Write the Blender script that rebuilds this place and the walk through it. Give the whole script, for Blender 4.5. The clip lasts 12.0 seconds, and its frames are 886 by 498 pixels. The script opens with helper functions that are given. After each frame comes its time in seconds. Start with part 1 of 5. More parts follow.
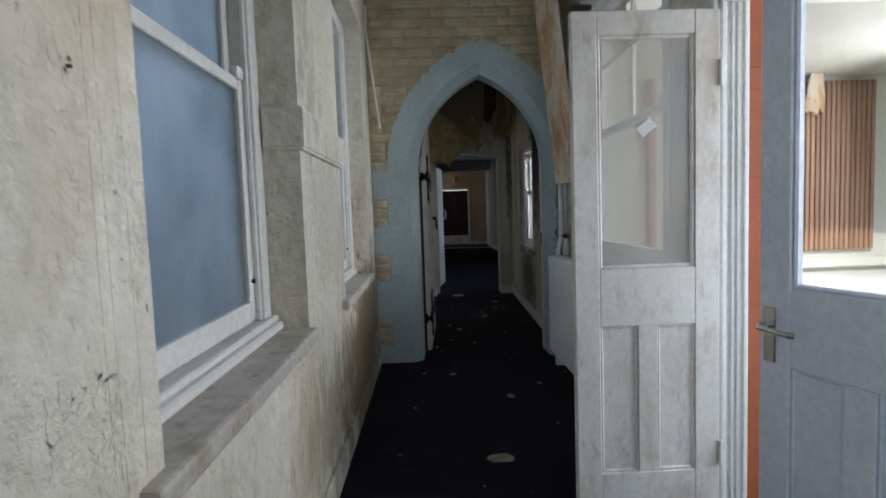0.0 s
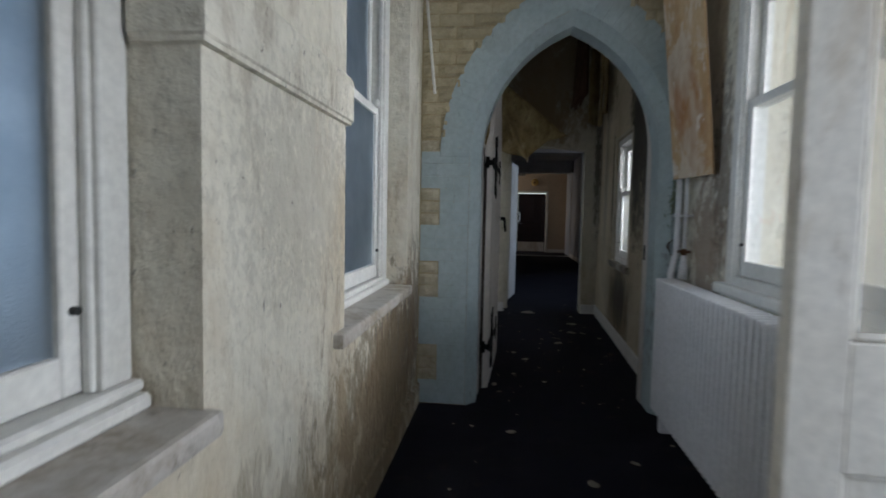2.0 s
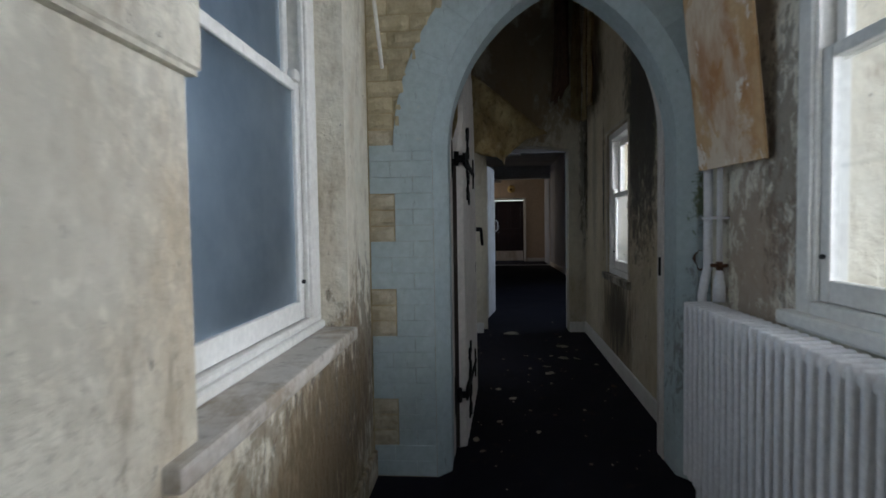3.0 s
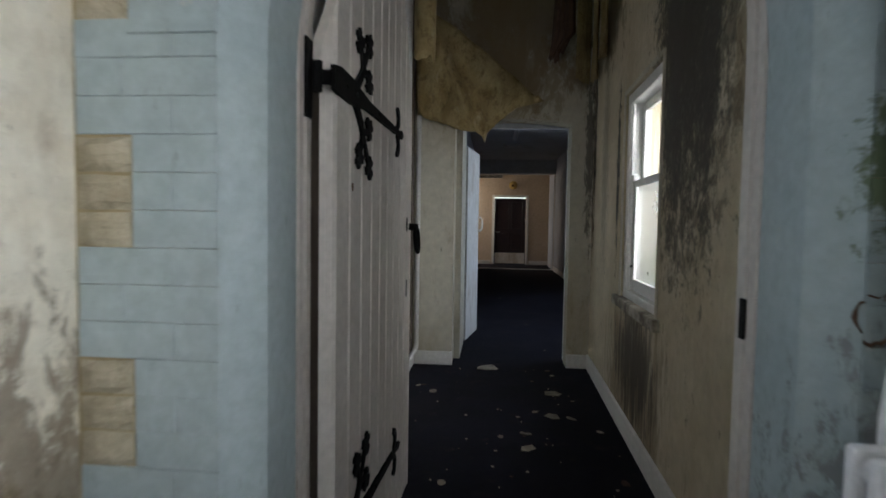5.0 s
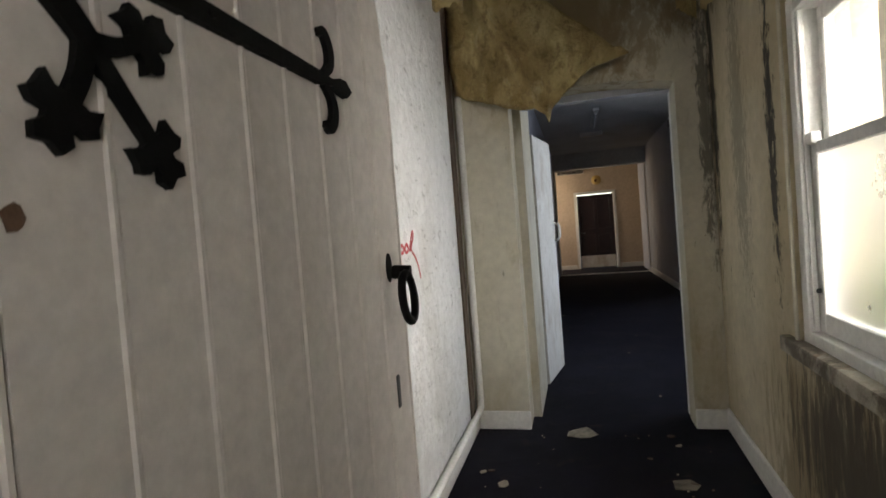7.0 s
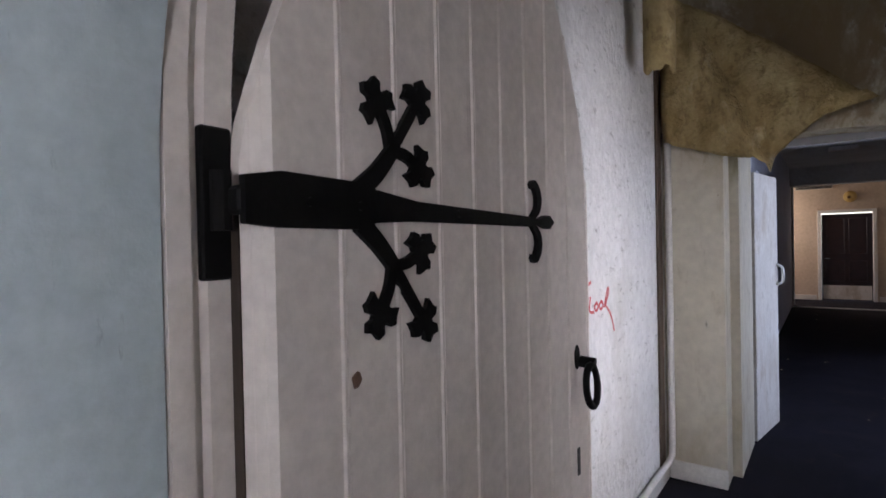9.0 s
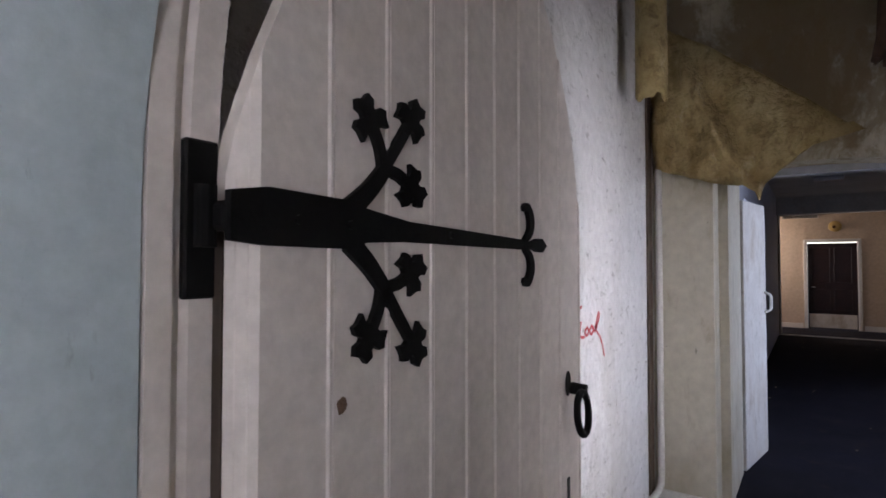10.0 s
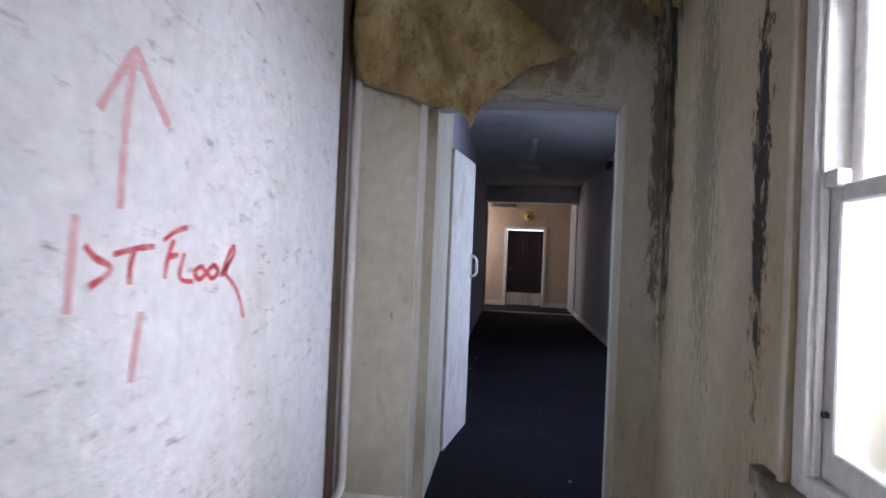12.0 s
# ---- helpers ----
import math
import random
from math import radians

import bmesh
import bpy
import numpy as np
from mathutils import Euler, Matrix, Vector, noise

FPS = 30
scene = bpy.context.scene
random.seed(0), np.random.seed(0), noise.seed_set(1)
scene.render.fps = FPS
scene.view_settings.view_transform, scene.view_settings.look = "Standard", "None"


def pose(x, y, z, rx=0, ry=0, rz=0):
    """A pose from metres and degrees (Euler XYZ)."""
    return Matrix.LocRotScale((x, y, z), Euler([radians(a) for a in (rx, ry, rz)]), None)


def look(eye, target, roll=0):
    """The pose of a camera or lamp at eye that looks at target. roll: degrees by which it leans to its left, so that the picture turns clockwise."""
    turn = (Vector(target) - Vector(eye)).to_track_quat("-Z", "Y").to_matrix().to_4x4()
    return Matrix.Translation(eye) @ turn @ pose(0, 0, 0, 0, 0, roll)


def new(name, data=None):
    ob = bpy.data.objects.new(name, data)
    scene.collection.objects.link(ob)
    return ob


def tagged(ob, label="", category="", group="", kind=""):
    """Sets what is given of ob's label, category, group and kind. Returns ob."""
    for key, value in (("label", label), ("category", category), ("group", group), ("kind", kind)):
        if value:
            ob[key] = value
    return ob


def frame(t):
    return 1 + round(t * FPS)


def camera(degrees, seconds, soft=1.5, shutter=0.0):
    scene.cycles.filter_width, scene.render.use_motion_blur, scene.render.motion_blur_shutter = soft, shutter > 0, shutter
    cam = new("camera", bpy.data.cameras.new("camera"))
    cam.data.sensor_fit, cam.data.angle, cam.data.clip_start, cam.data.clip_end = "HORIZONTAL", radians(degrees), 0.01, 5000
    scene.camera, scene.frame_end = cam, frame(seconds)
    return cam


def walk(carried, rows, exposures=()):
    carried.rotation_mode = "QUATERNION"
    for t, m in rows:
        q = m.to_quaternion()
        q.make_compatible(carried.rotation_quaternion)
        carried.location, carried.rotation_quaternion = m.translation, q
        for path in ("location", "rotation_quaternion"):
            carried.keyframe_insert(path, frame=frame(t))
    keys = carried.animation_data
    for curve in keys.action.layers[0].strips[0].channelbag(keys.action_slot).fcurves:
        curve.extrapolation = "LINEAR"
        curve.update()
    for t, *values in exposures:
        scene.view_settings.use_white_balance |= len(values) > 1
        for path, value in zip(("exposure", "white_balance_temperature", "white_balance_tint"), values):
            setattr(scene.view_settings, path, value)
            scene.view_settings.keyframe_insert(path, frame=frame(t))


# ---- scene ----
cam = camera(79.5, 12.0, soft=1.6, shutter=0.5)
PATH = [
    (0, (0.482, 1.15, 1.3), (0.527, 3.144, 1.158), -2.0),
    (0.5, (0.489, 1.266, 1.278), (0.575, 3.253, 1.061), -3.3),
    (1, (0.479, 1.552, 1.262), (0.739, 3.525, 1.062), -1.8),
    (1.5, (0.539, 1.878, 1.257), (0.704, 3.869, 1.165), -0.3),
    (2, (0.561, 2.269, 1.247), (0.328, 4.252, 1.119), 1.2),
    (2.5, (0.523, 2.692, 1.253), (0.315, 4.678, 1.144), -4.6),
    (3, (0.563, 3.098, 1.256), (0.411, 5.091, 1.168), -0.9),
    (3.2, (0.568, 3.246, 1.263), (0.346, 5.231, 1.175), -2.4),
    (4.8, (0.843, 4.489, 1.268), (0.699, 6.481, 1.172), 0.8),
    (5, (0.878, 4.644, 1.242), (0.698, 6.634, 1.146), 0.9),
    (5.5, (0.915, 5.069, 1.247), (0.738, 7.059, 1.164), -0.5),
    (6, (0.941, 5.501, 1.258), (0.557, 7.462, 1.186), -0.1),
    (6.5, (0.903, 5.813, 1.247), (0.439, 7.758, 1.242), -3.6),
    (7, (0.926, 5.85, 1.304), (0.433, 7.787, 1.246), -4.5),
    (7.5, (1.012, 5.753, 1.377), (0.181, 7.567, 1.252), -3.5),
    (9.3, (1.06, 5.609, 1.563), (-0.112, 7.23, 1.565), -1.0),
    (9.5, (1.043, 5.62, 1.562), (-0.109, 7.255, 1.583), -0.9),
    (10, (1.045, 5.626, 1.557), (-0.092, 7.27, 1.613), -0.0),
    (10.5, (1.04, 5.73, 1.521), (0.122, 7.507, 1.531), 1.5),
    (11, (0.966, 6.009, 1.423), (0.417, 7.932, 1.39), -0.6),
    (11.5, (0.989, 6.333, 1.372), (0.688, 8.309, 1.329), 3.3),
    (11.6, (0.98, 6.409, 1.359), (0.698, 8.388, 1.327), 1.2),
    (12, (1.009, 6.672, 1.327), (0.764, 8.656, 1.345), 2.4),
]
walk(cam, [(t, look(eye, target, roll)) for t, eye, target, roll in PATH],
     exposures=[(0.0, -0.14, 5850, 10), (1.0, -0.16, 5900, 10), (2.0, -0.1, 5880, 10), (3.2, 0.0, 5880, 10), (5.0, 0.72, 6150, 10), (5.5, 0.85, 6700, 10), (6.0, 1.1, 7350, 11), (7.0, 1.3, 7000, 12), (7.7, 1.35, 6600, 16),
                (9.4, 1.34, 6150, 24), (10.5, 1.33, 6250, 24), (11.2, 1.42, 5980, 24), (12.0, 1.55, 5850, 24)])

# ---- world, sun, sky light and exposure ----
SUN_ELEV, SUN_AZ = 36.0, 205.0
world = bpy.data.worlds.new("world")
scene.world = world
world.use_nodes = True
wn = world.node_tree.nodes
sky = wn.new("ShaderNodeTexSky")
sky.sky_type, sky.sun_disc = "NISHITA", False
sky.sun_elevation, sky.sun_rotation = radians(SUN_ELEV), radians(SUN_AZ)
world.node_tree.links.new(sky.outputs[0], wn["Background"].inputs[0])
wn["Background"].inputs[1].default_value = 0.14


def sun_lamp():
    d = bpy.data.lights.new("sun", "SUN")
    d.energy, d.angle, d.color = 3.2, radians(0.5), (1.0, 0.94, 0.85)
    ob = new("sun", d)
    e, a = radians(SUN_ELEV), radians(SUN_AZ)
    way = Vector((math.sin(a) * math.cos(e), math.cos(a) * math.cos(e), math.sin(e)))
    ob.matrix_world = look(way * 30, (0, 0, 0))
    return tagged(ob, kind="structure")


def sky_panel(name, eye, target, w, h, watts, colour):
    """Area lamp that stands in for the sky's light at an opening."""
    d = bpy.data.lights.new(name, "AREA")
    d.shape, d.size, d.size_y, d.energy, d.color = "RECTANGLE", w, h, watts, colour
    ob = new(name, d)
    ob.matrix_world = look(eye, target)
    return tagged(ob, kind="structure")


sun_lamp()
sky_panel("sky_light_corridor_window", (2.5, 7.15, 1.7), (0.3, 7.6, 1.15), 1.4, 1.3, 36, (0.95, 0.96, 0.98))
sky_panel("sky_light_porch", (4.4, 3.9, 1.9), (0.7, 3.9, 1.1), 2.4, 1.0, 115, (0.97, 0.97, 0.98))
sky_panel("sky_light_porch_door", (2.7, 2.7, 1.35), (0.0, 2.65, 1.05), 0.95, 1.7, 25, (0.97, 0.98, 1.0))
sky_panel("sky_light_left_window", (-1.3, 2.64, 1.9), (-0.2, 2.64, 1.7), 1.6, 2.2, 1.2, (0.75, 0.84, 1.0))
sky_panel("sky_light_left_window_far", (-1.3, 4.64, 1.9), (-0.2, 4.64, 1.7), 1.6, 2.2, 16.0, (0.7, 0.84, 1.0))
sky_panel("sky_light_passage", (3.2, 10.6, 1.7), (1.0, 10.6, 0.6), 0.9, 1.2, 22, (0.7, 0.82, 1.0))
sky_panel("sky_light_back", (0.8, -1.75, 1.9), (0.7, 2.0, 1.3), 1.2, 1.5, 6, (0.82, 0.9, 1.0))
# added fill for the porch doors, in an unseen opening behind the start
sky_panel("sky_light_side", (-0.12, 0.2, 1.75), (1.3, 1.7, 1.1), 0.8, 1.4, 14, (0.87, 0.92, 1.0))
sky_panel("sky_light_passage_far", (-0.5, 13.0, 1.8), (2.0, 13.0, 1.2), 0.9, 1.3, 12, (0.75, 0.83, 1.0))
sky_panel("sky_light_lobby", (-0.6, 20.9, 1.9), (1.4, 20.9, 1.0), 0.7, 1.4, 12, (1.0, 0.86, 0.7))


# ---- materials ----
def nodes_of(name):
    m = bpy.data.materials.new(name)
    m.use_nodes = True
    nt = m.node_tree
    return m, nt, nt.nodes["Principled BSDF"]


def add(nt, kind, **values):
    n = nt.nodes.new(kind)
    for k, v in values.items():
        if k in n.inputs:
            n.inputs[k].default_value = v
    return n


def coords(nt, stretch=(1, 1, 1)):
    geo = nt.nodes.new("ShaderNodeNewGeometry")
    mp = nt.nodes.new("ShaderNodeMapping")
    mp.inputs["Scale"].default_value = stretch
    nt.links.new(geo.outputs["Position"], mp.inputs["Vector"])
    return mp.outputs[0]


def noise_of(nt, vec, scale, detail=6.0, rough=0.6, distort=0.0):
    n = add(nt, "ShaderNodeTexNoise", Scale=scale, Detail=detail, Roughness=rough, Distortion=distort)
    nt.links.new(vec, n.inputs["Vector"])
    return n.outputs["Fac"]


def ramp(nt, fac, lo, hi, c0=(0, 0, 0), c1=(1, 1, 1)):
    r = nt.nodes.new("ShaderNodeValToRGB")
    r.color_ramp.elements[0].position, r.color_ramp.elements[1].position = lo, hi
    r.color_ramp.elements[0].color, r.color_ramp.elements[1].color = (*c0, 1), (*c1, 1)
    nt.links.new(fac, r.inputs[0])
    return r.outputs[0]


def mixed(nt, fac, a, b, mode="MIX"):
    m = nt.nodes.new("ShaderNodeMix")
    m.data_type, m.blend_type = "RGBA", mode
    for sock, v in ((m.inputs[0], fac), (m.inputs[6], a), (m.inputs[7], b)):
        if isinstance(v, (int, float)):
            sock.default_value = v
        elif isinstance(v, tuple):
            sock.default_value = (*v, 1)
        else:
            nt.links.new(v, sock)
    return m.outputs[2]


def material(name, c1, c2, rough=0.8, scale=3.0, bumps=((60, 0.15, 0.003),), stains=(), metal=0.0, stretch=(1, 1, 1), jitter=0.0, spec=0.5, patches=()):
    """Two tones mixed by noise; stains: (colour, scale, from, to, strength, stretch); bumps: (scale, strength, depth)."""
    m, nt, p = nodes_of(name)
    vec = coords(nt, stretch)
    col = mixed(nt, ramp(nt, noise_of(nt, vec, scale), 0.35, 0.68), c1, c2)
    fine = ramp(nt, noise_of(nt, vec, scale * 14, 4), 0.3, 0.75, (0.86, 0.86, 0.86), (1.06, 1.06, 1.06))
    col = mixed(nt, 1.0, col, fine, "MULTIPLY")
    for colour, sc, lo, hi, amount, st in stains:
        f = ramp(nt, noise_of(nt, coords(nt, st), sc, 9, 0.68, 0.3), lo, hi, (0, 0, 0), (amount,) * 3)
        col = mixed(nt, f, col, colour)
    for colour, centre, radii, sc, amount, st in patches:
        geo = nt.nodes.new("ShaderNodeNewGeometry")
        mp = nt.nodes.new("ShaderNodeMapping")
        mp.vector_type = "TEXTURE"
        mp.inputs["Location"].default_value, mp.inputs["Scale"].default_value = centre, radii
        nt.links.new(geo.outputs["Position"], mp.inputs["Vector"])
        ln = nt.nodes.new("ShaderNodeVectorMath")
        ln.operation = "LENGTH"
        nt.links.new(mp.outputs[0], ln.inputs[0])
        mm = nt.nodes.new("ShaderNodeMath")
        mm.operation = "MULTIPLY_ADD"
        mm.inputs[1].default_value = -0.34
        nt.links.new(ln.outputs["Value"], mm.inputs[0])
        nt.links.new(noise_of(nt, coords(nt, st), sc, 10, 0.72, 0.4), mm.inputs[2])
        f = ramp(nt, mm.outputs[0], 0.27, 0.36, (0, 0, 0), (amount,) * 3)
        col = mixed(nt, f, col, colour)
    if jitter:
        info = nt.nodes.new("ShaderNodeObjectInfo")
        v = ramp(nt, info.outputs["Random"], 0.0, 1.0, (1 - jitter,) * 3, (1 + jitter,) * 3)
        col = mixed(nt, 1.0, col, v, "MULTIPLY")
    nt.links.new(col, p.inputs["Base Color"])
    p.inputs["Roughness"].default_value, p.inputs["Metallic"].default_value = rough, metal
    p.inputs["Specular IOR Level"].default_value = spec
    last = None
    for sc, strength, depth in bumps:
        b = add(nt, "ShaderNodeBump", Strength=strength, Distance=depth)
        nt.links.new(noise_of(nt, vec, sc, 5), b.inputs["Height"])
        if last:
            nt.links.new(last, b.inputs["Normal"])
        last = b.outputs[0]
    if last:
        nt.links.new(last, p.inputs["Normal"])
    return m


MOULD = (0.035, 0.03, 0.022)
M = {}
M["plaster"] = material("stained_shaded_cream_plaster", (0.66, 0.61, 0.49), (0.78, 0.74, 0.63), 0.7, 1.3, ((9, 0.5, 0.012), (24, 1.0, 0.014), (80, 0.5, 0.002)),
                        (((0.42, 0.31, 0.17), 1.6, 0.49, 0.66, 0.55, (1, 1, 0.5)), ((0.22, 0.15, 0.08), 5, 0.57, 0.68, 0.5, (1, 1, 0.4)), ((0.07, 0.055, 0.04), 30, 0.635, 0.69, 0.75, (1, 1, 0.7)), ((0.3, 0.24, 0.15), 11, 0.55, 0.7, 0.4, (1, 1, 0.6))),
                        # patches at y 4.7 to 5.5: brown stains that also paint in shadow
                        patches=(((0.16, 0.14, 0.11), (0.0, 3.72, 1.3), (1, 0.7, 0.5), 24, 0.22, (1, 1, 0.8)), ((0.3, 0.21, 0.11), (0.0, 4.9, 0.3), (1, 1.6, 0.9), 4, 0.7, (1, 1, 0.5)), ((0.035, 0.026, 0.018), (0.0, 5.0, 0.5), (1, 0.9, 0.55), 30, 0.75, (1, 1, 0.3)), ((0.10, 0.062, 0.028), (0.0, 5.5, 0.6), (1, 0.5, 0.7), 14, 0.7, (1, 1, 0.5)), ((0.17, 0.12, 0.06), (0.0, 4.7, 0.35), (1, 1.3, 0.8), 9, 0.7, (1, 1, 0.7)), ((0.24, 0.19, 0.11), (0.0, 3.5, 0.35), (1, 0.8, 0.45), 11, 0.5, (1, 1, 0.35)),
                                 ((0.28, 0.19, 0.13), (1.62, 5.3, 1.1), (0.15, 0.4, 0.7), 14, 0.75, (1, 1, 0.7)), ((0.13, 0.09, 0.06), (1.62, 5.12, 1.5), (0.15, 0.2, 0.9), 24, 0.7, (1, 1, 0.6)), ((0.34, 0.28, 0.2), (-0.1, 3.4, 1.9), (0.2, 0.35, 1.0), 8, 0.45, (1, 1, 0.5))))
M["mould_wall"] = material("mouldy_cream_plaster", (0.52, 0.44, 0.29), (0.68, 0.6, 0.44), 0.8, 1.4, ((14, 0.5, 0.006), (60, 0.4, 0.003)),
                           (((0.34, 0.26, 0.13), 1.5, 0.47, 0.7, 0.6, (1, 1, 0.35)), (MOULD, 16, 0.655, 0.7, 0.8, (1, 1, 0.35)), (MOULD, 42, 0.66, 0.7, 0.6, (1, 1, 0.4))),
                           patches=(((0.12, 0.105, 0.07), (1.66, 6.9, 2.2), (1, 0.8, 1.7), 7, 0.75, (1, 1, 0.8)), ((0.1, 0.092, 0.07), (1.66, 6.92, 2.1), (1, 0.62, 1.4), 16, 0.75, (1, 1, 0.7)), (MOULD, (1.66, 6.95, 2.2), (1, 0.7, 1.5), 45, 0.6, (1, 1, 0.7)),
                                    ((0.27, 0.21, 0.12), (1.68, 7.75, 0.35), (1, 1.1, 0.7), 6, 0.7, (1, 1, 0.2)), ((0.08, 0.073, 0.058), (1.66, 7.12, 2.1), (1, 0.2, 1.3), 11, 0.75, (1, 1, 0.6)), ((0.07, 0.063, 0.05), (1.66, 6.68, 1.9), (1, 0.17, 1.2), 12, 0.8, (1, 1, 0.6)),
                                    ((0.13, 0.095, 0.05), (1.68, 7.7, 0.4), (1, 0.75, 0.55), 14, 0.7, (1, 1, 0.16)), (MOULD, (1.68, 7.7, 0.5), (1, 0.8, 0.5), 26, 0.7, (1, 1, 0.14)),
                                    (MOULD, (1.70, 8.26, 1.6), (1, 0.085, 0.9), 30, 0.97, (1, 1, 0.45)), (MOULD, (1.71, 9.24, 2.0), (1, 0.1, 1.4), 34, 0.95, (1, 1, 0.25)), (MOULD, (1.7, 8.75, 1.7), (1, 0.22, 1.1), 50, 0.4, (1, 1, 0.3)),
                                    ((0.16, 0.125, 0.07), (1.7, 8.7, 2.7), (1, 0.7, 0.5), 9, 0.65, (1, 1, 0.6)), ((0.2, 0.15, 0.08), (1.65, 6.35, 1.75), (1, 0.2, 0.5), 12, 0.6, (1, 1, 0.6))))
M["graffiti_wall"] = material("pale_plaster", (0.68, 0.68, 0.66), (0.75, 0.75, 0.74), 0.7, 1.6, ((13, 1.0, 0.02), (55, 0.6, 0.004)),
                              (((0.42, 0.4, 0.34), 2.0, 0.52, 0.72, 0.55, (1, 1, 0.4)), ((0.16, 0.15, 0.13), 18, 0.58, 0.7, 0.65, (1, 0.6, 1.4)), ((0.2, 0.18, 0.15), 42, 0.62, 0.7, 0.5, (1, 1, 0.4))))
M["cream"] = material("plain_cream_plaster", (0.55, 0.51, 0.4), (0.62, 0.58, 0.47), 0.8, 1.2, ((20, 0.3, 0.004),),
                      (((0.34, 0.27, 0.14), 1.6, 0.47, 0.7, 0.7, (1, 1, 0.4)), ((0.24, 0.18, 0.09), 7, 0.55, 0.7, 0.5, (1, 1, 0.35)), (MOULD, 24, 0.665, 0.73, 0.7, (1, 1, 0.3))),
                      patches=(((0.22, 0.16, 0.085), (0.95, 9.3, 3.1), (1.1, 1, 1.3), 3, 0.75, (1, 1, 0.6)), ((0.26, 0.19, 0.1), (1.0, 9.3, 2.5), (0.9, 1, 0.6), 9, 0.6, (1, 1, 0.5)), (MOULD, (1.7, 9.3, 1.9), (0.06, 0.3, 1.2), 34, 0.7, (1, 1, 0.25))))
M["blue_paint"] = material("pale_blue_paint_on_stone", (0.37, 0.44, 0.45), (0.43, 0.50, 0.51), 0.6, 2.2, ((12, 0.45, 0.006), (70, 0.3, 0.002)),
                           (((0.55, 0.5, 0.38), 9, 0.67, 0.74, 0.6, (1, 1, 1)), ((0.2, 0.21, 0.19), 3, 0.54, 0.8, 0.5, (1, 1, 0.5)), ((0.12, 0.12, 0.1), 26, 0.62, 0.7, 0.5, (1, 1, 0.3))),
                           patches=(((0.07, 0.1, 0.02), (1.6, 5.7, 1.33), (0.09, 0.5, 0.2), 14, 0.85, (1, 1, 1)), ((0.16, 0.16, 0.15), (1.6, 5.75, 0.6), (0.16, 0.5, 0.6), 22, 0.7, (1, 1, 0.6))))
M["bare_patch"] = material("bare_crumbling_render", (0.4, 0.34, 0.23), (0.55, 0.49, 0.36), 0.9, 14, ((30, 1.0, 0.012), (90, 0.7, 0.004)), (((0.2, 0.15, 0.08), 12, 0.55, 0.7, 0.6, (1, 1, 1)),))
M["cream_brick"] = material("yellowed_painted_brick", (0.43, 0.36, 0.22), (0.54, 0.47, 0.32), 0.85, 5, ((12, 0.7, 0.012), (34, 1.0, 0.012), (90, 0.6, 0.004)),
                            (((0.26, 0.19, 0.09), 2.0, 0.52, 0.72, 0.6, (1, 1, 1)),), jitter=0.12)
M["dark_render"] = material("dark_grey_render", (0.11, 0.115, 0.12), (0.15, 0.155, 0.16), 0.9, 2, ((20, 0.4, 0.006),))
M["mortar"] = material("painted_mortar", (0.36, 0.29, 0.16), (0.45, 0.37, 0.22), 0.9, 6, ((50, 0.5, 0.004),))
M["red_brick"] = material("red_painted_brick", (0.29, 0.072, 0.023), (0.34, 0.09, 0.03), 0.7, 5, ((25, 0.5, 0.004), (90, 0.4, 0.002)),
                          (((0.45, 0.25, 0.17), 40, 0.73, 0.77, 0.5, (1, 1, 1)),), jitter=0.05)
M["red_mortar"] = material("red_painted_mortar", (0.26, 0.072, 0.026), (0.3, 0.085, 0.03), 0.8, 8, ((60, 0.4, 0.003),))
M["white_paint"] = material("old_white_gloss_paint", (0.72, 0.7, 0.65), (0.8, 0.79, 0.75), 0.45, 3, ((25, 0.2, 0.002), (110, 0.25, 0.001)),
                            (((0.3, 0.26, 0.19), 9, 0.63, 0.75, 0.55, (1, 1, 0.6)), ((0.12, 0.1, 0.08), 45, 0.71, 0.77, 0.5, (1, 1, 1))))
M["grey_paint"] = material("dusty_white_door_paint", (0.66, 0.62, 0.55), (0.78, 0.75, 0.69), 0.5, 3, ((25, 0.25, 0.002), (110, 0.3, 0.001)),
                           (((0.4, 0.31, 0.2), 5, 0.51, 0.68, 0.65, (1, 1, 0.4)), ((0.3, 0.25, 0.18), 18, 0.56, 0.68, 0.5, (1, 1, 0.3)), ((0.15, 0.12, 0.08), 40, 0.68, 0.76, 0.5, (1, 1, 1))))
M["blue_door"] = material("pale_blue_white_door_paint", (0.66, 0.7, 0.77), (0.74, 0.78, 0.84), 0.4, 3, ((25, 0.2, 0.002),), (((0.3, 0.28, 0.26), 40, 0.7, 0.77, 0.5, (1, 1, 1)),))
M["pink_white"] = material("aged_pinkish_white_paint", (0.58, 0.53, 0.48), (0.65, 0.6, 0.55), 0.5, 2.5, ((30, 0.25, 0.002), (120, 0.3, 0.001)),
                           (((0.36, 0.3, 0.23), 3, 0.56, 0.75, 0.4, (1, 1, 0.4)), ((0.14, 0.1, 0.08), 55, 0.72, 0.78, 0.6, (1, 1, 1))), jitter=0.03)
M["sill"] = material("dirty_painted_sill", (0.46, 0.42, 0.37), (0.66, 0.63, 0.58), 0.42, 5, ((35, 0.5, 0.003),), (((0.24, 0.17, 0.09), 5, 0.47, 0.62, 0.75, (1, 1, 1)), ((0.12, 0.085, 0.05), 14, 0.56, 0.68, 0.7, (1, 1, 1))))
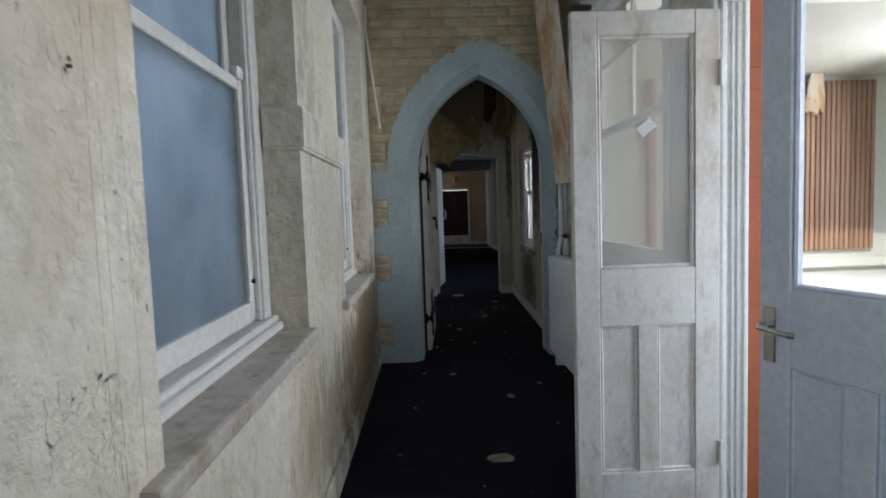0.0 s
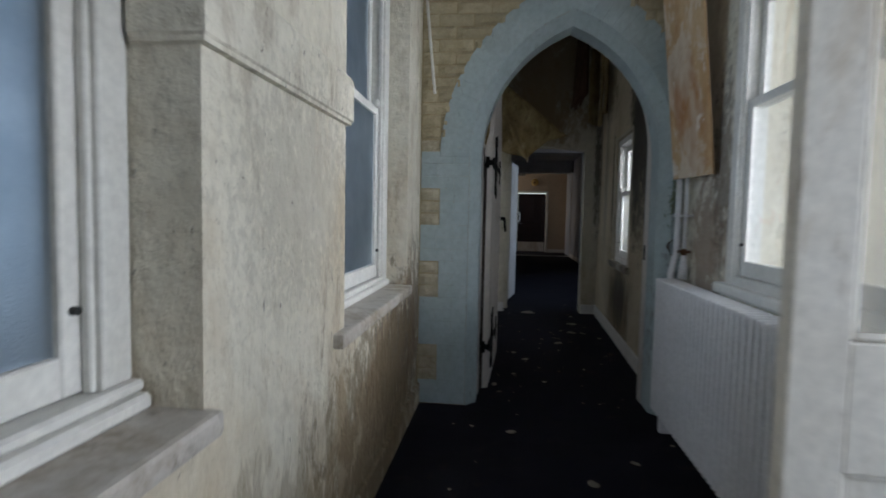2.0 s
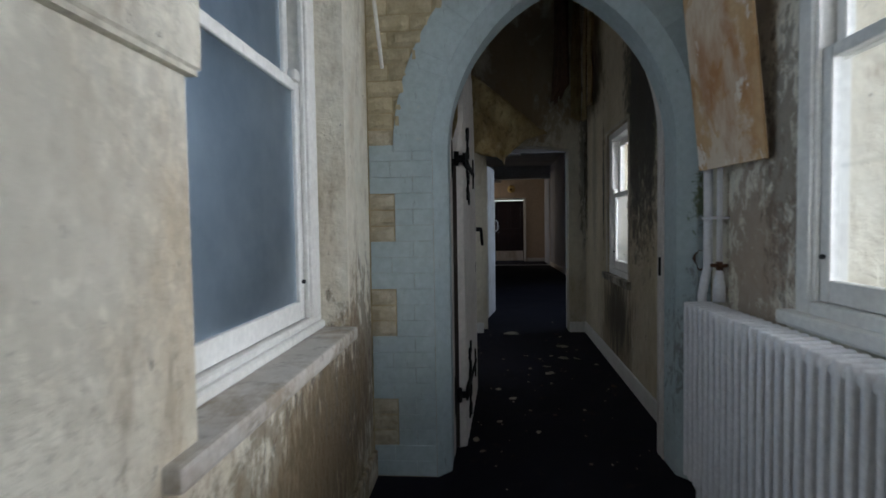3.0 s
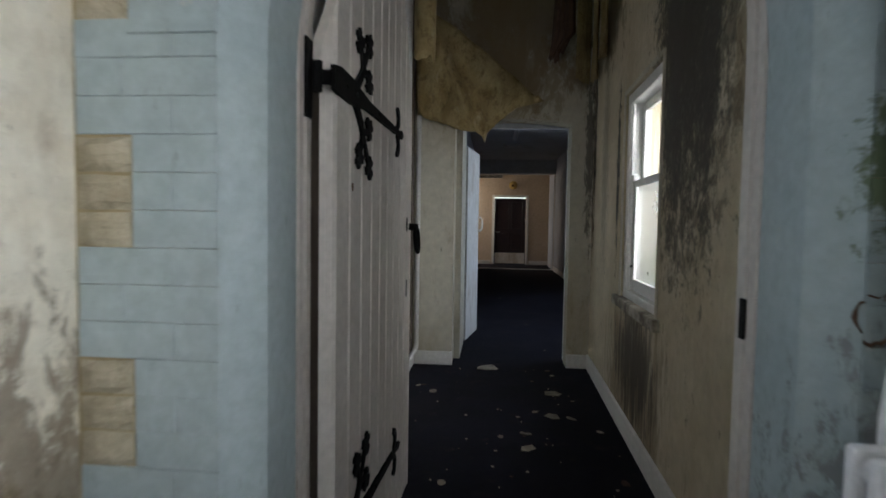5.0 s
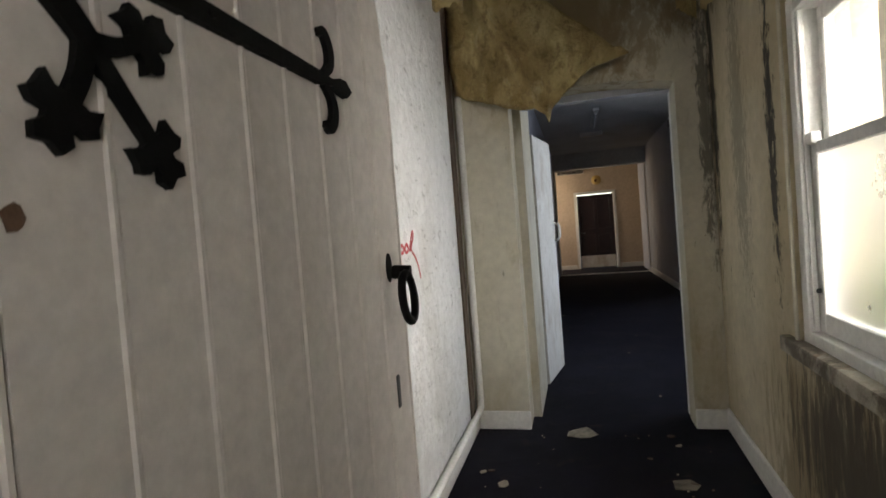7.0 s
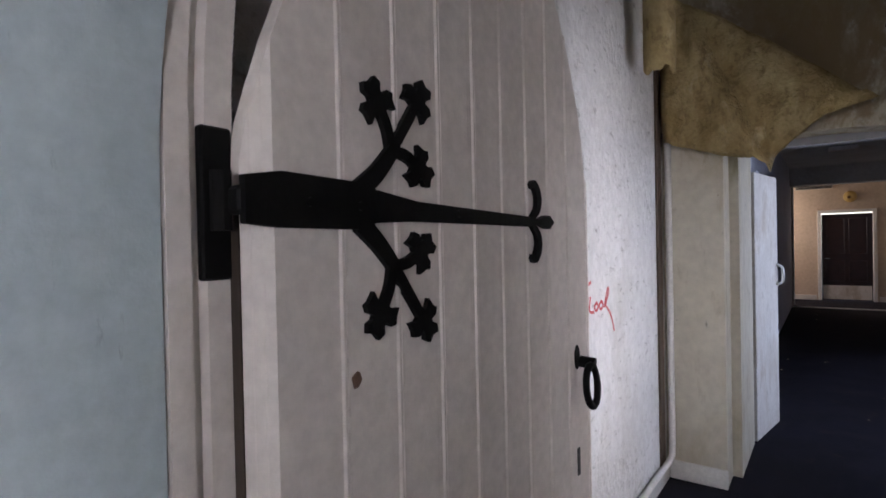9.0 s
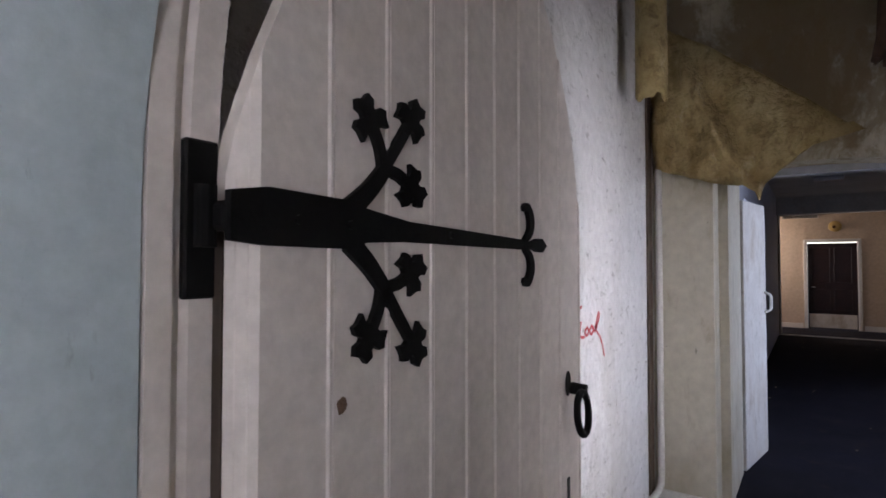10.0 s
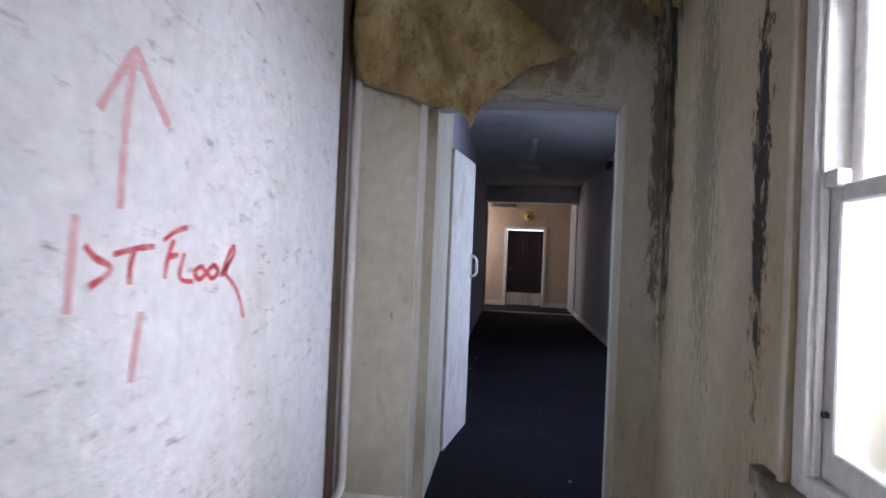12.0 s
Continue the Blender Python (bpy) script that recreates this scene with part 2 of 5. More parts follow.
M["rot_sill"] = material("rotten_dirty_sill", (0.34, 0.3, 0.22), (0.5, 0.46, 0.37), 0.7, 6, ((30, 0.8, 0.006),), (((0.07, 0.05, 0.03), 7, 0.46, 0.6, 0.85, (1, 1, 1)), ((0.18, 0.06, 0.02), 5, 0.6, 0.7, 0.8, (1, 1, 1))))
M["carpet"] = material("dark_navy_carpet", (0.0036, 0.003, 0.0066), (0.0066, 0.006, 0.0135), 0.95, 2.5, ((240, 0.8, 0.004), (12, 0.4, 0.004)),
                       (((0.02, 0.017, 0.021), 1.7, 0.5, 0.72, 0.5, (1, 1, 1)), ((0.04, 0.027, 0.02), 7, 0.58, 0.7, 0.5, (1, 1, 1)), ((0.14, 0.12, 0.1), 34, 0.68, 0.76, 0.6, (1, 1, 1))), spec=0.15)
M["carpet"].node_tree.nodes["Principled BSDF"].inputs["Sheen Weight"].default_value = 0.015
M["iron"] = material("black_painted_iron", (0.004, 0.004, 0.004), (0.008, 0.0075, 0.007), 0.65, 20, ((60, 0.6, 0.002),), spec=0.1)
M["chrome"] = material("worn_chrome", (0.6, 0.6, 0.6), (0.7, 0.7, 0.7), 0.2, 20, (), metal=1.0)
M["dark_wood"] = material("dark_brown_stained_wood", (0.06, 0.04, 0.025), (0.1, 0.065, 0.04), 0.6, 6, ((40, 0.3, 0.002),), stretch=(1, 1, 0.15))
M["edge_wood"] = material("grimy_bare_timber_edge", (0.022, 0.015, 0.009), (0.05, 0.032, 0.02), 0.8, 8, ((40, 0.4, 0.002),), stretch=(1, 1, 0.2))
M["dark_door"] = material("dark_maroon_door", (0.018, 0.008, 0.009), (0.03, 0.012, 0.012), 0.4, 6, ((40, 0.2, 0.001),))
M["slats"] = material("brown_timber_slats", (0.3, 0.16, 0.09), (0.4, 0.23, 0.13), 0.6, 8, ((40, 0.3, 0.002),), stretch=(1, 1, 0.1), jitter=0.12)
M["board"] = material("water_stained_orange_board", (0.5, 0.3, 0.13), (0.6, 0.42, 0.24), 0.8, 3.5, ((30, 0.3, 0.002),),
                      (((0.68, 0.6, 0.48), 3.4, 0.47, 0.53, 0.75, (1, 1, 0.7)), ((0.34, 0.13, 0.03), 3, 0.52, 0.7, 0.75, (1, 1, 0.5)), ((0.75, 0.7, 0.62), 7, 0.6, 0.64, 0.9, (1, 1, 0.6))))
M["paper"] = material("yellowed_hanging_lining_paper", (0.36, 0.265, 0.115), (0.48, 0.385, 0.19), 0.85, 4.0, ((6, 1.0, 0.05), (22, 0.9, 0.012), (70, 0.5, 0.004)), (((0.2, 0.13, 0.04), 2.5, 0.45, 0.66, 0.8, (1, 1, 0.6)), ((0.14, 0.095, 0.035), 16, 0.52, 0.66, 0.7, (1, 1, 0.8)), ((0.6, 0.52, 0.34), 6, 0.58, 0.7, 0.5, (1, 1, 0.8))))
M["radiator"] = material("white_radiator_enamel", (0.76, 0.75, 0.76), (0.82, 0.81, 0.82), 0.35, 4, ((40, 0.15, 0.001),), (((0.3, 0.2, 0.12), 20, 0.68, 0.76, 0.5, (1, 1, 0.4)),))
M["ceiling"] = material("dull_white_ceiling", (0.55, 0.55, 0.53), (0.64, 0.64, 0.62), 0.85, 1.5, ((30, 0.3, 0.003),), (((0.3, 0.26, 0.18), 1.4, 0.55, 0.75, 0.5, (1, 1, 1)),))
M["passage_wall"] = material("dull_blue_white_wall", (0.42, 0.43, 0.47), (0.5, 0.51, 0.55), 0.7, 1.2, ((30, 0.2, 0.003),), (((0.25, 0.24, 0.24), 2, 0.58, 0.75, 0.4, (1, 1, 0.4)),))
M["beige"] = material("beige_painted_wall", (0.56, 0.45, 0.33), (0.62, 0.51, 0.39), 0.75, 1.2, ((40, 0.2, 0.002),), (((0.38, 0.3, 0.2), 2, 0.56, 0.75, 0.4, (1, 1, 1)),))
M["red_paint"] = material("red_spray_paint", (0.5, 0.03, 0.04), (0.58, 0.1, 0.1), 0.6, 12, ((55, 0.3, 0.002),), (((0.7, 0.5, 0.48), 22, 0.52, 0.72, 0.75, (1, 1, 1)),))
M["red_paint_faint"] = material("faded_red_spray_paint", (0.62, 0.3, 0.3), (0.66, 0.42, 0.41), 0.6, 12, ((55, 0.3, 0.002),), (((0.7, 0.62, 0.6), 22, 0.5, 0.7, 0.75, (1, 1, 1)),))
M["flake"] = material("plaster_flake", (0.14, 0.12, 0.085), (0.38, 0.34, 0.25), 0.85, 12, ((60, 0.5, 0.003),), jitter=0.25)
M["crumbs"] = material("mixed_plaster_and_rot_crumbs", (0.2, 0.17, 0.12), (0.4, 0.36, 0.27), 0.85, 12, ((60, 0.5, 0.003),))
cnt = M["crumbs"].node_tree
isl = ramp(cnt, cnt.nodes.new("ShaderNodeNewGeometry").outputs["Random Per Island"], 0.1, 0.9, (0.05, 0.026, 0.014), (0.34, 0.3, 0.22))
cnt.links.new(isl, cnt.nodes["Principled BSDF"].inputs["Base Color"])
M["moss"] = material("mossy_paving", (0.2, 0.21, 0.17), (0.3, 0.3, 0.27), 0.9, 3, ((30, 0.6, 0.01),), (((0.06, 0.1, 0.03), 2, 0.5, 0.65, 0.8, (1, 1, 1)),))
M["leaf"] = material("green_leaf", (0.1, 0.24, 0.012), (0.17, 0.36, 0.02), 0.5, 12, (), jitter=0.2)
M["cream_outside"] = material("cream_painted_outer_brick", (0.64, 0.61, 0.52), (0.72, 0.69, 0.6), 0.7, 3, ((14, 0.2, 0.003),), (((0.4, 0.36, 0.25), 3, 0.55, 0.72, 0.2, (1, 1, 1)),))
M["hole"] = material("raw_wood_hole", (0.09, 0.05, 0.03), (0.16, 0.09, 0.05), 0.9, 20, ((60, 0.8, 0.006),))
M["rust"] = material("rusty_iron", (0.1, 0.045, 0.02), (0.16, 0.07, 0.03), 0.8, 20, ((60, 0.6, 0.003),), metal=0.3)
M["paperwhite"] = material("white_paper", (0.7, 0.7, 0.68), (0.76, 0.76, 0.74), 0.7, 10, ())
M["gold"] = material("brassy_yellow_disc", (0.5, 0.34, 0.1), (0.6, 0.42, 0.15), 0.4, 10, ())
M["black"] = material("black_plastic", (0.01, 0.01, 0.01), (0.02, 0.02, 0.02), 0.5, 10, ())


def glass_material(name, colour, rough, bump=0.0):
    m, nt, p = nodes_of(name)
    p.inputs["Base Color"].default_value = (*colour, 1)
    p.inputs["Transmission Weight"].default_value, p.inputs["IOR"].default_value = 1.0, 1.45
    v = coords(nt)
    r = ramp(nt, noise_of(nt, v, 5, 6), 0.3, 0.75, (rough,) * 3, (rough * 1.25 + 0.004,) * 3)
    nt.links.new(r, p.inputs["Roughness"])
    if bump:
        b = add(nt, "ShaderNodeBump", Strength=bump, Distance=0.002)
        nt.links.new(noise_of(nt, v, 180, 3), b.inputs["Height"])
        nt.links.new(b.outputs[0], p.inputs["Normal"])
    return m


M["frosted"] = glass_material("frosted_glass", (0.43, 0.5, 0.58), 0.5, 0.6)
# dark and pale tints imitate the uneven brightness behind the panes
fnt = M["frosted"].node_tree
fnt.links.new(mixed(fnt, ramp(fnt, noise_of(fnt, coords(fnt), 1.8, 9, 0.7), 0.35, 0.65), (0.27, 0.33, 0.38), (0.58, 0.64, 0.68)), fnt.nodes["Principled BSDF"].inputs["Base Color"])
M["frosted_pale"] = glass_material("pale_frosted_glass", (0.97, 0.99, 0.98), 0.26, 0.3)
M["glass"] = glass_material("dusty_clear_glass", (0.95, 0.96, 0.95), 0.0)
M["dusty"] = glass_material("grimy_door_glass", (0.68, 0.66, 0.61), 0.004)
M["dusty"].node_tree.nodes["Principled BSDF"].inputs["Transmission Weight"].default_value = 0.72


# ---- mesh helpers ----
def mesh_object(name, bm, mat, smooth=False):
    me = bpy.data.meshes.new(name)
    bm.normal_update()
    bm.to_mesh(me)
    bm.free()
    me.materials.append(M[mat])
    if smooth:
        for p in me.polygons:
            p.use_smooth = True
    return new(name, me)


def thing(name, label, category, group="", kind=""):
    return tagged(new(name), label, category, group, kind)


def part(name, bm, mat, parent, label="", smooth=False):
    ob = mesh_object(name, bm, mat, smooth)
    ob.parent = parent
    if label:
        tagged(ob, label)
    return ob


def setting(name, bm, mat, label, category):
    return tagged(mesh_object(name, bm, mat), label, category, kind="structure")


def box(x0, x1, y0, y1, z0, z1, bevel=0.0, bm=None, segs=1):
    bm = bm or bmesh.new()
    b2 = bmesh.new()
    vs = [b2.verts.new((x, y, z)) for x in (x0, x1) for y in (y0, y1) for z in (z0, z1)]
    for f in ((0, 1, 3, 2), (4, 6, 7, 5), (0, 4, 5, 1), (2, 3, 7, 6), (0, 2, 6, 4), (1, 5, 7, 3)):
        b2.faces.new([vs[i] for i in f])
    bmesh.ops.recalc_face_normals(b2, faces=b2.faces)
    if bevel:
        bmesh.ops.bevel(b2, geom=b2.edges[:], offset=bevel, segments=segs, affect="EDGES", profile=0.6)
    tmp = bpy.data.meshes.new("tmp")
    b2.to_mesh(tmp)
    b2.free()
    bm.from_mesh(tmp)
    bpy.data.meshes.remove(tmp)
    return bm


def moved(bm, m):
    bmesh.ops.transform(bm, matrix=m, verts=bm.verts)
    return bm


def tube(points, radius, sides=10, bm=None, caps=True, radii=None):
    """A round bar along a line of points."""
    bm = bm or bmesh.new()
    pts = [Vector(p) for p in points]
    rings = []
    for i, p in enumerate(pts):
        d = (pts[min(i + 1, len(pts) - 1)] - pts[max(i - 1, 0)]).normalized()
        a = d.orthogonal().normalized() if not rings else (axis - d * axis.dot(d)).normalized()
        axis, b = a, d.cross(a)
        r = radii[i] if radii else radius
        rings.append([bm.verts.new(p + r * (math.cos(t) * a + math.sin(t) * b)) for t in (2 * math.pi * k / sides for k in range(sides))])
    for r0, r1 in zip(rings, rings[1:]):
        for k in range(sides):
            bm.faces.new((r0[k], r0[(k + 1) % sides], r1[(k + 1) % sides], r1[k]))
    if caps:
        bm.faces.new(rings[0][::-1]), bm.faces.new(rings[-1])
    return bm


def slab(outline, z0, z1, bm=None):
    """A flat plate with the given outline in x, y, from z0 to z1."""
    bm = bm or bmesh.new()
    lo = [bm.verts.new((x, y, z0)) for x, y in outline]
    hi = [bm.verts.new((x, y, z1)) for x, y in outline]
    bm.faces.new(lo[::-1]), bm.faces.new(hi)
    n = len(lo)
    for i in range(n):
        bm.faces.new((lo[i], lo[(i + 1) % n], hi[(i + 1) % n], hi[i]))
    bmesh.ops.recalc_face_normals(bm, faces=bm.faces)
    return bm


def wall(p0, p1, z0, z1, thick, openings=()):
    """A wall whose room face runs from p0 to p1 (plan), with its body to the right of that way; openings: (u0, u1, z0, z1)."""
    bm = bmesh.new()
    a, b = Vector(p0), Vector(p1)
    length, way = (b - a).length, (b - a).normalized()
    side = Vector((way.y, -way.x)) * thick
    us = sorted({0.0, length, *[u for o in openings for u in o[:2]]})
    zs = sorted({z0, z1, *[z for o in openings for z in o[2:]]})
    seen = {}

    def vert(i, j, k):
        if (i, j, k) not in seen:
            q = a + way * us[i] + side * k
            seen[i, j, k] = bm.verts.new((q.x, q.y, zs[j]))
        return seen[i, j, k]

    def solid(i, j):
        if not (0 <= i < len(us) - 1 and 0 <= j < len(zs) - 1):
            return False
        u, z = (us[i] + us[i + 1]) / 2, (zs[j] + zs[j + 1]) / 2
        return not any(o[0] < u < o[1] and o[2] < z < o[3] for o in openings)

    for i in range(len(us) - 1):
        for j in range(len(zs) - 1):
            if not solid(i, j):
                continue
            for k in (0, 1):
                bm.faces.new([vert(i, j, k), vert(i + 1, j, k), vert(i + 1, j + 1, k), vert(i, j + 1, k)])
            for di, dj, e in ((-1, 0, ((0, 0), (0, 1))), (1, 0, ((1, 0), (1, 1))), (0, -1, ((0, 0), (1, 0))), (0, 1, ((0, 1), (1, 1)))):
                if not solid(i + di, j + dj):
                    (ia, ja), (ib, jb) = e
                    bm.faces.new([vert(i + ia, j + ja, 0), vert(i + ib, j + jb, 0), vert(i + ib, j + jb, 1), vert(i + ia, j + ja, 1)])
    bmesh.ops.recalc_face_normals(bm, faces=bm.faces)
    return bm


# ---- structure ----
XR = 1.64          # room face of the first corridor's outer wall
Y_ARCH = 5.70
CEIL = 3.15
CEIL2 = 3.95          # the second corridor is open to its boards
setting("floor", box(-0.3, 1.94, -0.9, 9.5, -0.12, 0.0), "carpet", "dark navy carpet strewn with plaster dust", "floor")
setting("floor_passage", box(-0.9, 3.3, 9.5, 21.6, -0.12, 0.0), "carpet", "dark navy carpet of the long passage", "floor")
setting("ceiling_first", box(-0.3, XR + 0.3, -0.9, 6.0, CEIL, CEIL + 0.2), "ceiling", "dull white plaster ceiling of the first corridor", "ceiling")
setting("ceiling_second", box(-0.1, 2.1, 5.9, 9.55, CEIL2, CEIL2 + 0.1), "dark_wood", "dark bare boarded ceiling of the second corridor", "ceiling")
# last opening is unseen, added to hold the side fill lamp
wall_left = setting("wall_left", wall((0, 6.0), (0, -0.9), 0, CEIL, 0.3, ((6.0 - 3.2, 6.0 - 2.07, 0.84, 2.72), (6.0 - 5.265, 6.0 - 4.085, 0.82, 2.72), (5.25, 6.35, 0.84, 2.72))), "plaster", "cream plastered wall with damp stains, mould and shade painted in low by the arch", "wall")
setting("wall_right", wall((XR, -0.9), (XR, Y_ARCH), 0, CEIL, 0.3, ((2.13 + 0.9, 3.30 + 0.9, 0, 2.12), (3.68 + 0.9, 5.03 + 0.9, 0.93, 2.72))), "plaster", "cream plastered wall with damp stains", "wall")
setting("wall_back", wall((-0.3, -0.9), (XR + 0.3, -0.9), 0, CEIL, 0.2, ((0.6, 1.6, 0.9, 2.5),)), "plaster", "cream plastered wall", "wall")

# arch between the corridors
AX0, AX1, SPRING, TIP = 0.39, 1.50, 1.62, 2.45


def arch_curve(x0, x1, spring, tip, n=14):
    hw, rise = (x1 - x0) / 2, tip - spring
    r = (rise * rise + hw * hw) / (2 * hw)
    pts = []
    for i in range(n + 1):
        z = rise * i / n
        pts.append((x0 + r - math.sqrt(r * r - z * z), spring + z))
    return pts + [(x0 + x1 - x, z) for x, z in pts[-2::-1]]


def arch_wall(x0, x1, z1, curve, y0, y1):
    """A wall across the corridor, pierced by the pointed arch."""
    bm = bmesh.new()
    for a, b in zip(curve, curve[1:]):
        for y in (y0, y1):
            bm.faces.new([bm.verts.new(v) for v in ((a[0], y, a[1]), (b[0], y, b[1]), (b[0], y, z1), (a[0], y, z1))])
        bm.faces.new([bm.verts.new(v) for v in ((a[0], y0, a[1]), (b[0], y0, b[1]), (b[0], y1, b[1]), (a[0], y1, a[1]))])
    bmesh.ops.remove_doubles(bm, verts=bm.verts, dist=1e-5)
    bmesh.ops.recalc_face_normals(bm, faces=bm.faces)
    box(x0, curve[0][0], y0, y1, 0, z1, bm=bm)
    box(curve[-1][0], x1, y0, y1, 0, z1, bm=bm)
    return bm


curve = arch_curve(AX0, AX1, SPRING, TIP)
CHAMFER = 0.07


def offset_curve(x0, x1, spring, tip, d, n=14):
    """The arch's curve, moved outwards by d, with its two jambs down to the floor."""
    hw, rise = (x1 - x0) / 2, tip - spring
    r = (rise * rise + hw * hw) / (2 * hw)
    top = math.sqrt((r + d) ** 2 - (r - hw) ** 2)
    pts = [(x0 - d, 0.0)]
    for i in range(n + 1):
        z = top * i / n
        pts.append((x0 + r - math.sqrt((r + d) ** 2 - z * z), spring + z))
    return pts + [(x0 + x1 - x, z) for x, z in pts[-2::-1]]


def arch_sweep(stations, x0=AX0, x1=AX1, spring=SPRING, tip=TIP):
    """Joins the offset curves (d, y) of the arch to one surface."""
    bm = bmesh.new()
    rows = [[bm.verts.new((x, y, z)) for x, z in offset_curve(x0, x1, spring, tip, d)] for d, y in stations]
    for a, b in zip(rows, rows[1:]):
        for i in range(len(a) - 1):
            bm.faces.new((a[i], a[i + 1], b[i + 1], b[i]))
    bmesh.ops.recalc_face_normals(bm, faces=bm.faces)
    return bm


wall_arch = setting("wall_arch", arch_wall(-0.0, XR, CEIL, offset_curve(AX0, AX1, SPRING, TIP, CHAMFER)[1:-1], Y_ARCH, Y_ARCH + 0.24), "mortar", "brick wall with a pointed arch, painted cream and pale blue", "wall")

# second corridor
R0, R1 = (1.63, 5.98), (1.735, 9.32)
XL2 = 0.2
setting("wall_arch_back_left", box(-0.05, 0.305, 5.94, 6.0, 0, CEIL2), "graffiti_wall", "pale plaster beside the arched doorway", "wall")
setting("wall_arch_back_right", box(1.6, 1.9, 5.94, 6.0, 0, CEIL2), "mould_wall", "stained plaster beside the arched doorway", "wall")
setting("wall_arch_back_top", box(0.305, 1.6, 5.94, 5.96, 2.6, CEIL2), "cream", "stained plaster above the arched doorway", "wall")
setting("wall_left_second", box(-0.05, XL2, 6.0, 9.27, 0, CEIL2), "graffiti_wall", "pale plastered wall with red spray-painted writing", "wall")
W3 = (7.25 - 5.98, 8.07 - 5.98, 0.80, 2.05)
setting("wall_right_second", wall(R0, R1, 0, CEIL2, 0.3, (W3,)), "mould_wall", "cream plastered wall with heavy black mould", "wall")


def head_wall():
    """The end of the second corridor, with a doorway under a flat curved head."""
    bm = bmesh.new()
    n = 10
    xs = [0.55 + (1.545 - 0.55) * i / n for i in range(n + 1)]
    hs = [2.10 + 0.047 * math.sin(math.pi * i / n) ** 0.8 for i in range(n + 1)]
    for i in range(n):
        a, b, za, zb = xs[i], xs[i + 1], hs[i], hs[i + 1]
        for q in (((a, 9.29, za), (b, 9.29, zb), (b, 9.29, CEIL2), (a, 9.29, CEIL2)), ((a, 9.5, za), (b, 9.5, zb), (b, 9.5, CEIL2), (a, 9.5, CEIL2)), ((a, 9.29, za), (b, 9.29, zb), (b, 9.5, zb), (a, 9.5, za))):
            bm.faces.new([bm.verts.new(v) for v in q])
    bmesh.ops.remove_doubles(bm, verts=bm.verts, dist=1e-5)
    bmesh.ops.recalc_face_normals(bm, faces=bm.faces)
    box(-0.05, 0.55, 9.27, 9.50, 0, CEIL2, bm=bm)
    box(1.545, 2.1, 9.32, 9.50, 0, CEIL2, bm=bm)
    return bm


setting("wall_passage_return", box(0.43, 0.605, 9.5, 10.2, 0, 3.0), "cream", "cream plastered return beside the doorway", "wall")
setting("wall_passage_end", head_wall(), "cream", "cream plastered wall with a doorway", "wall")

# third corridor
setting("wall_passage_left", wall((0.43, 19.9), (0.43, 9.5), 0, 3.2, 0.23, ((6.4, 7.4, 0.8, 2.3),)), "passage_wall", "dull blue-white corridor wall", "wall")
setting("wall_passage_right", wall((2.58, 9.5), (2.58, 20.9), 0, 3.2, 0.25, ((0.75, 1.65, 0.9, 2.3),)), "passage_wall", "dull blue-white corridor wall", "wall")
setting("wall_passage_near", box(1.9, 2.58, 9.5, 9.6, 0, 3.2), "passage_wall", "dull blue-white corridor wall", "wall")
setting("ceiling_passage", box(0.2, 2.9, 9.5, 19.6, 3.0, 3.2), "ceiling", "dull white corridor ceiling", "ceiling")
setting("beam_passage", box(0.43, 2.58, 19.3, 19.6, 2.62, 3.0), "ceiling", "dull white ceiling beam", "beam")
setting("ceiling_lobby", box(-1.5, 4.6, 19.6, 21.6, 2.78, 3.0), "ceiling", "white lobby ceiling", "ceiling")
setting("wall_lobby", wall((-1.5, 21.3), (4.6, 21.3), 0, 3.0, -0.25, ((0.96 + 1.5, 1.93 + 1.5, 0, 2.09),)), "beige", "beige painted lobby wall", "wall")
setting("wall_lobby_left", wall((-0.9, 21.3), (-0.9, 19.6), 0, 3.0, 0.2, ((0.1, 0.9, 0.9, 2.5),)), "beige", "beige painted lobby wall", "wall")
setting("wall_lobby_right", box(3.3, 3.5, 19.6, 21.3, 0, 3.0), "beige", "beige painted lobby wall", "wall")
setting("wall_lobby_return", box(-0.9, 0.43, 19.6, 19.9, 0, 3.0), "beige", "beige painted lobby wall", "wall")
setting("wall_lobby_return_right", box(2.58, 3.5, 19.4, 19.6, 0, 3.0), "beige", "beige painted lobby wall", "wall")

# outside
setting("ground", box(-60, 60, -60, 80, -0.3, -0.125), "moss", "mossy paving outside", "ground")
setting("porch_wall_back", box(1.94, 5.6, 6.0, 6.25, -0.1, 3.3), "cream_outside", "cream painted outer brick wall", "wall")
setting("porch_ceiling", box(1.94, 5.6, 4.2, 6.0, 2.40, 2.5), "cream_outside", "cream porch ceiling", "ceiling")
setting("porch_floor", box(1.94, 5.6, -0.9, 6.0, -0.12, -0.02), "moss", "mossy porch paving", "floor")
setting("outer_wall_court", box(3.7, 3.95, 6.25, 10.2, -0.1, 3.6), "cream_outside", "cream painted outer wall across the court", "wall")
# added wall, never in view: blocks sky so the left panes stay dim
setting("outer_wall_left", box(-2.5, -2.2, -9, 10, -0.1, 7.5), "dark_render", "unseen dark wall added to keep the sky off the frosted panes", "wall")

# reveal and chamfer of the arch, painted blue
chamfer = part("arch_reveal", arch_sweep([(CHAMFER, Y_ARCH - 0.006), (0.0, Y_ARCH + CHAMFER), (0.0, Y_ARCH + 0.242)]), "blue_paint", wall_arch, "pale blue painted arch reveal with a chamfered edge")
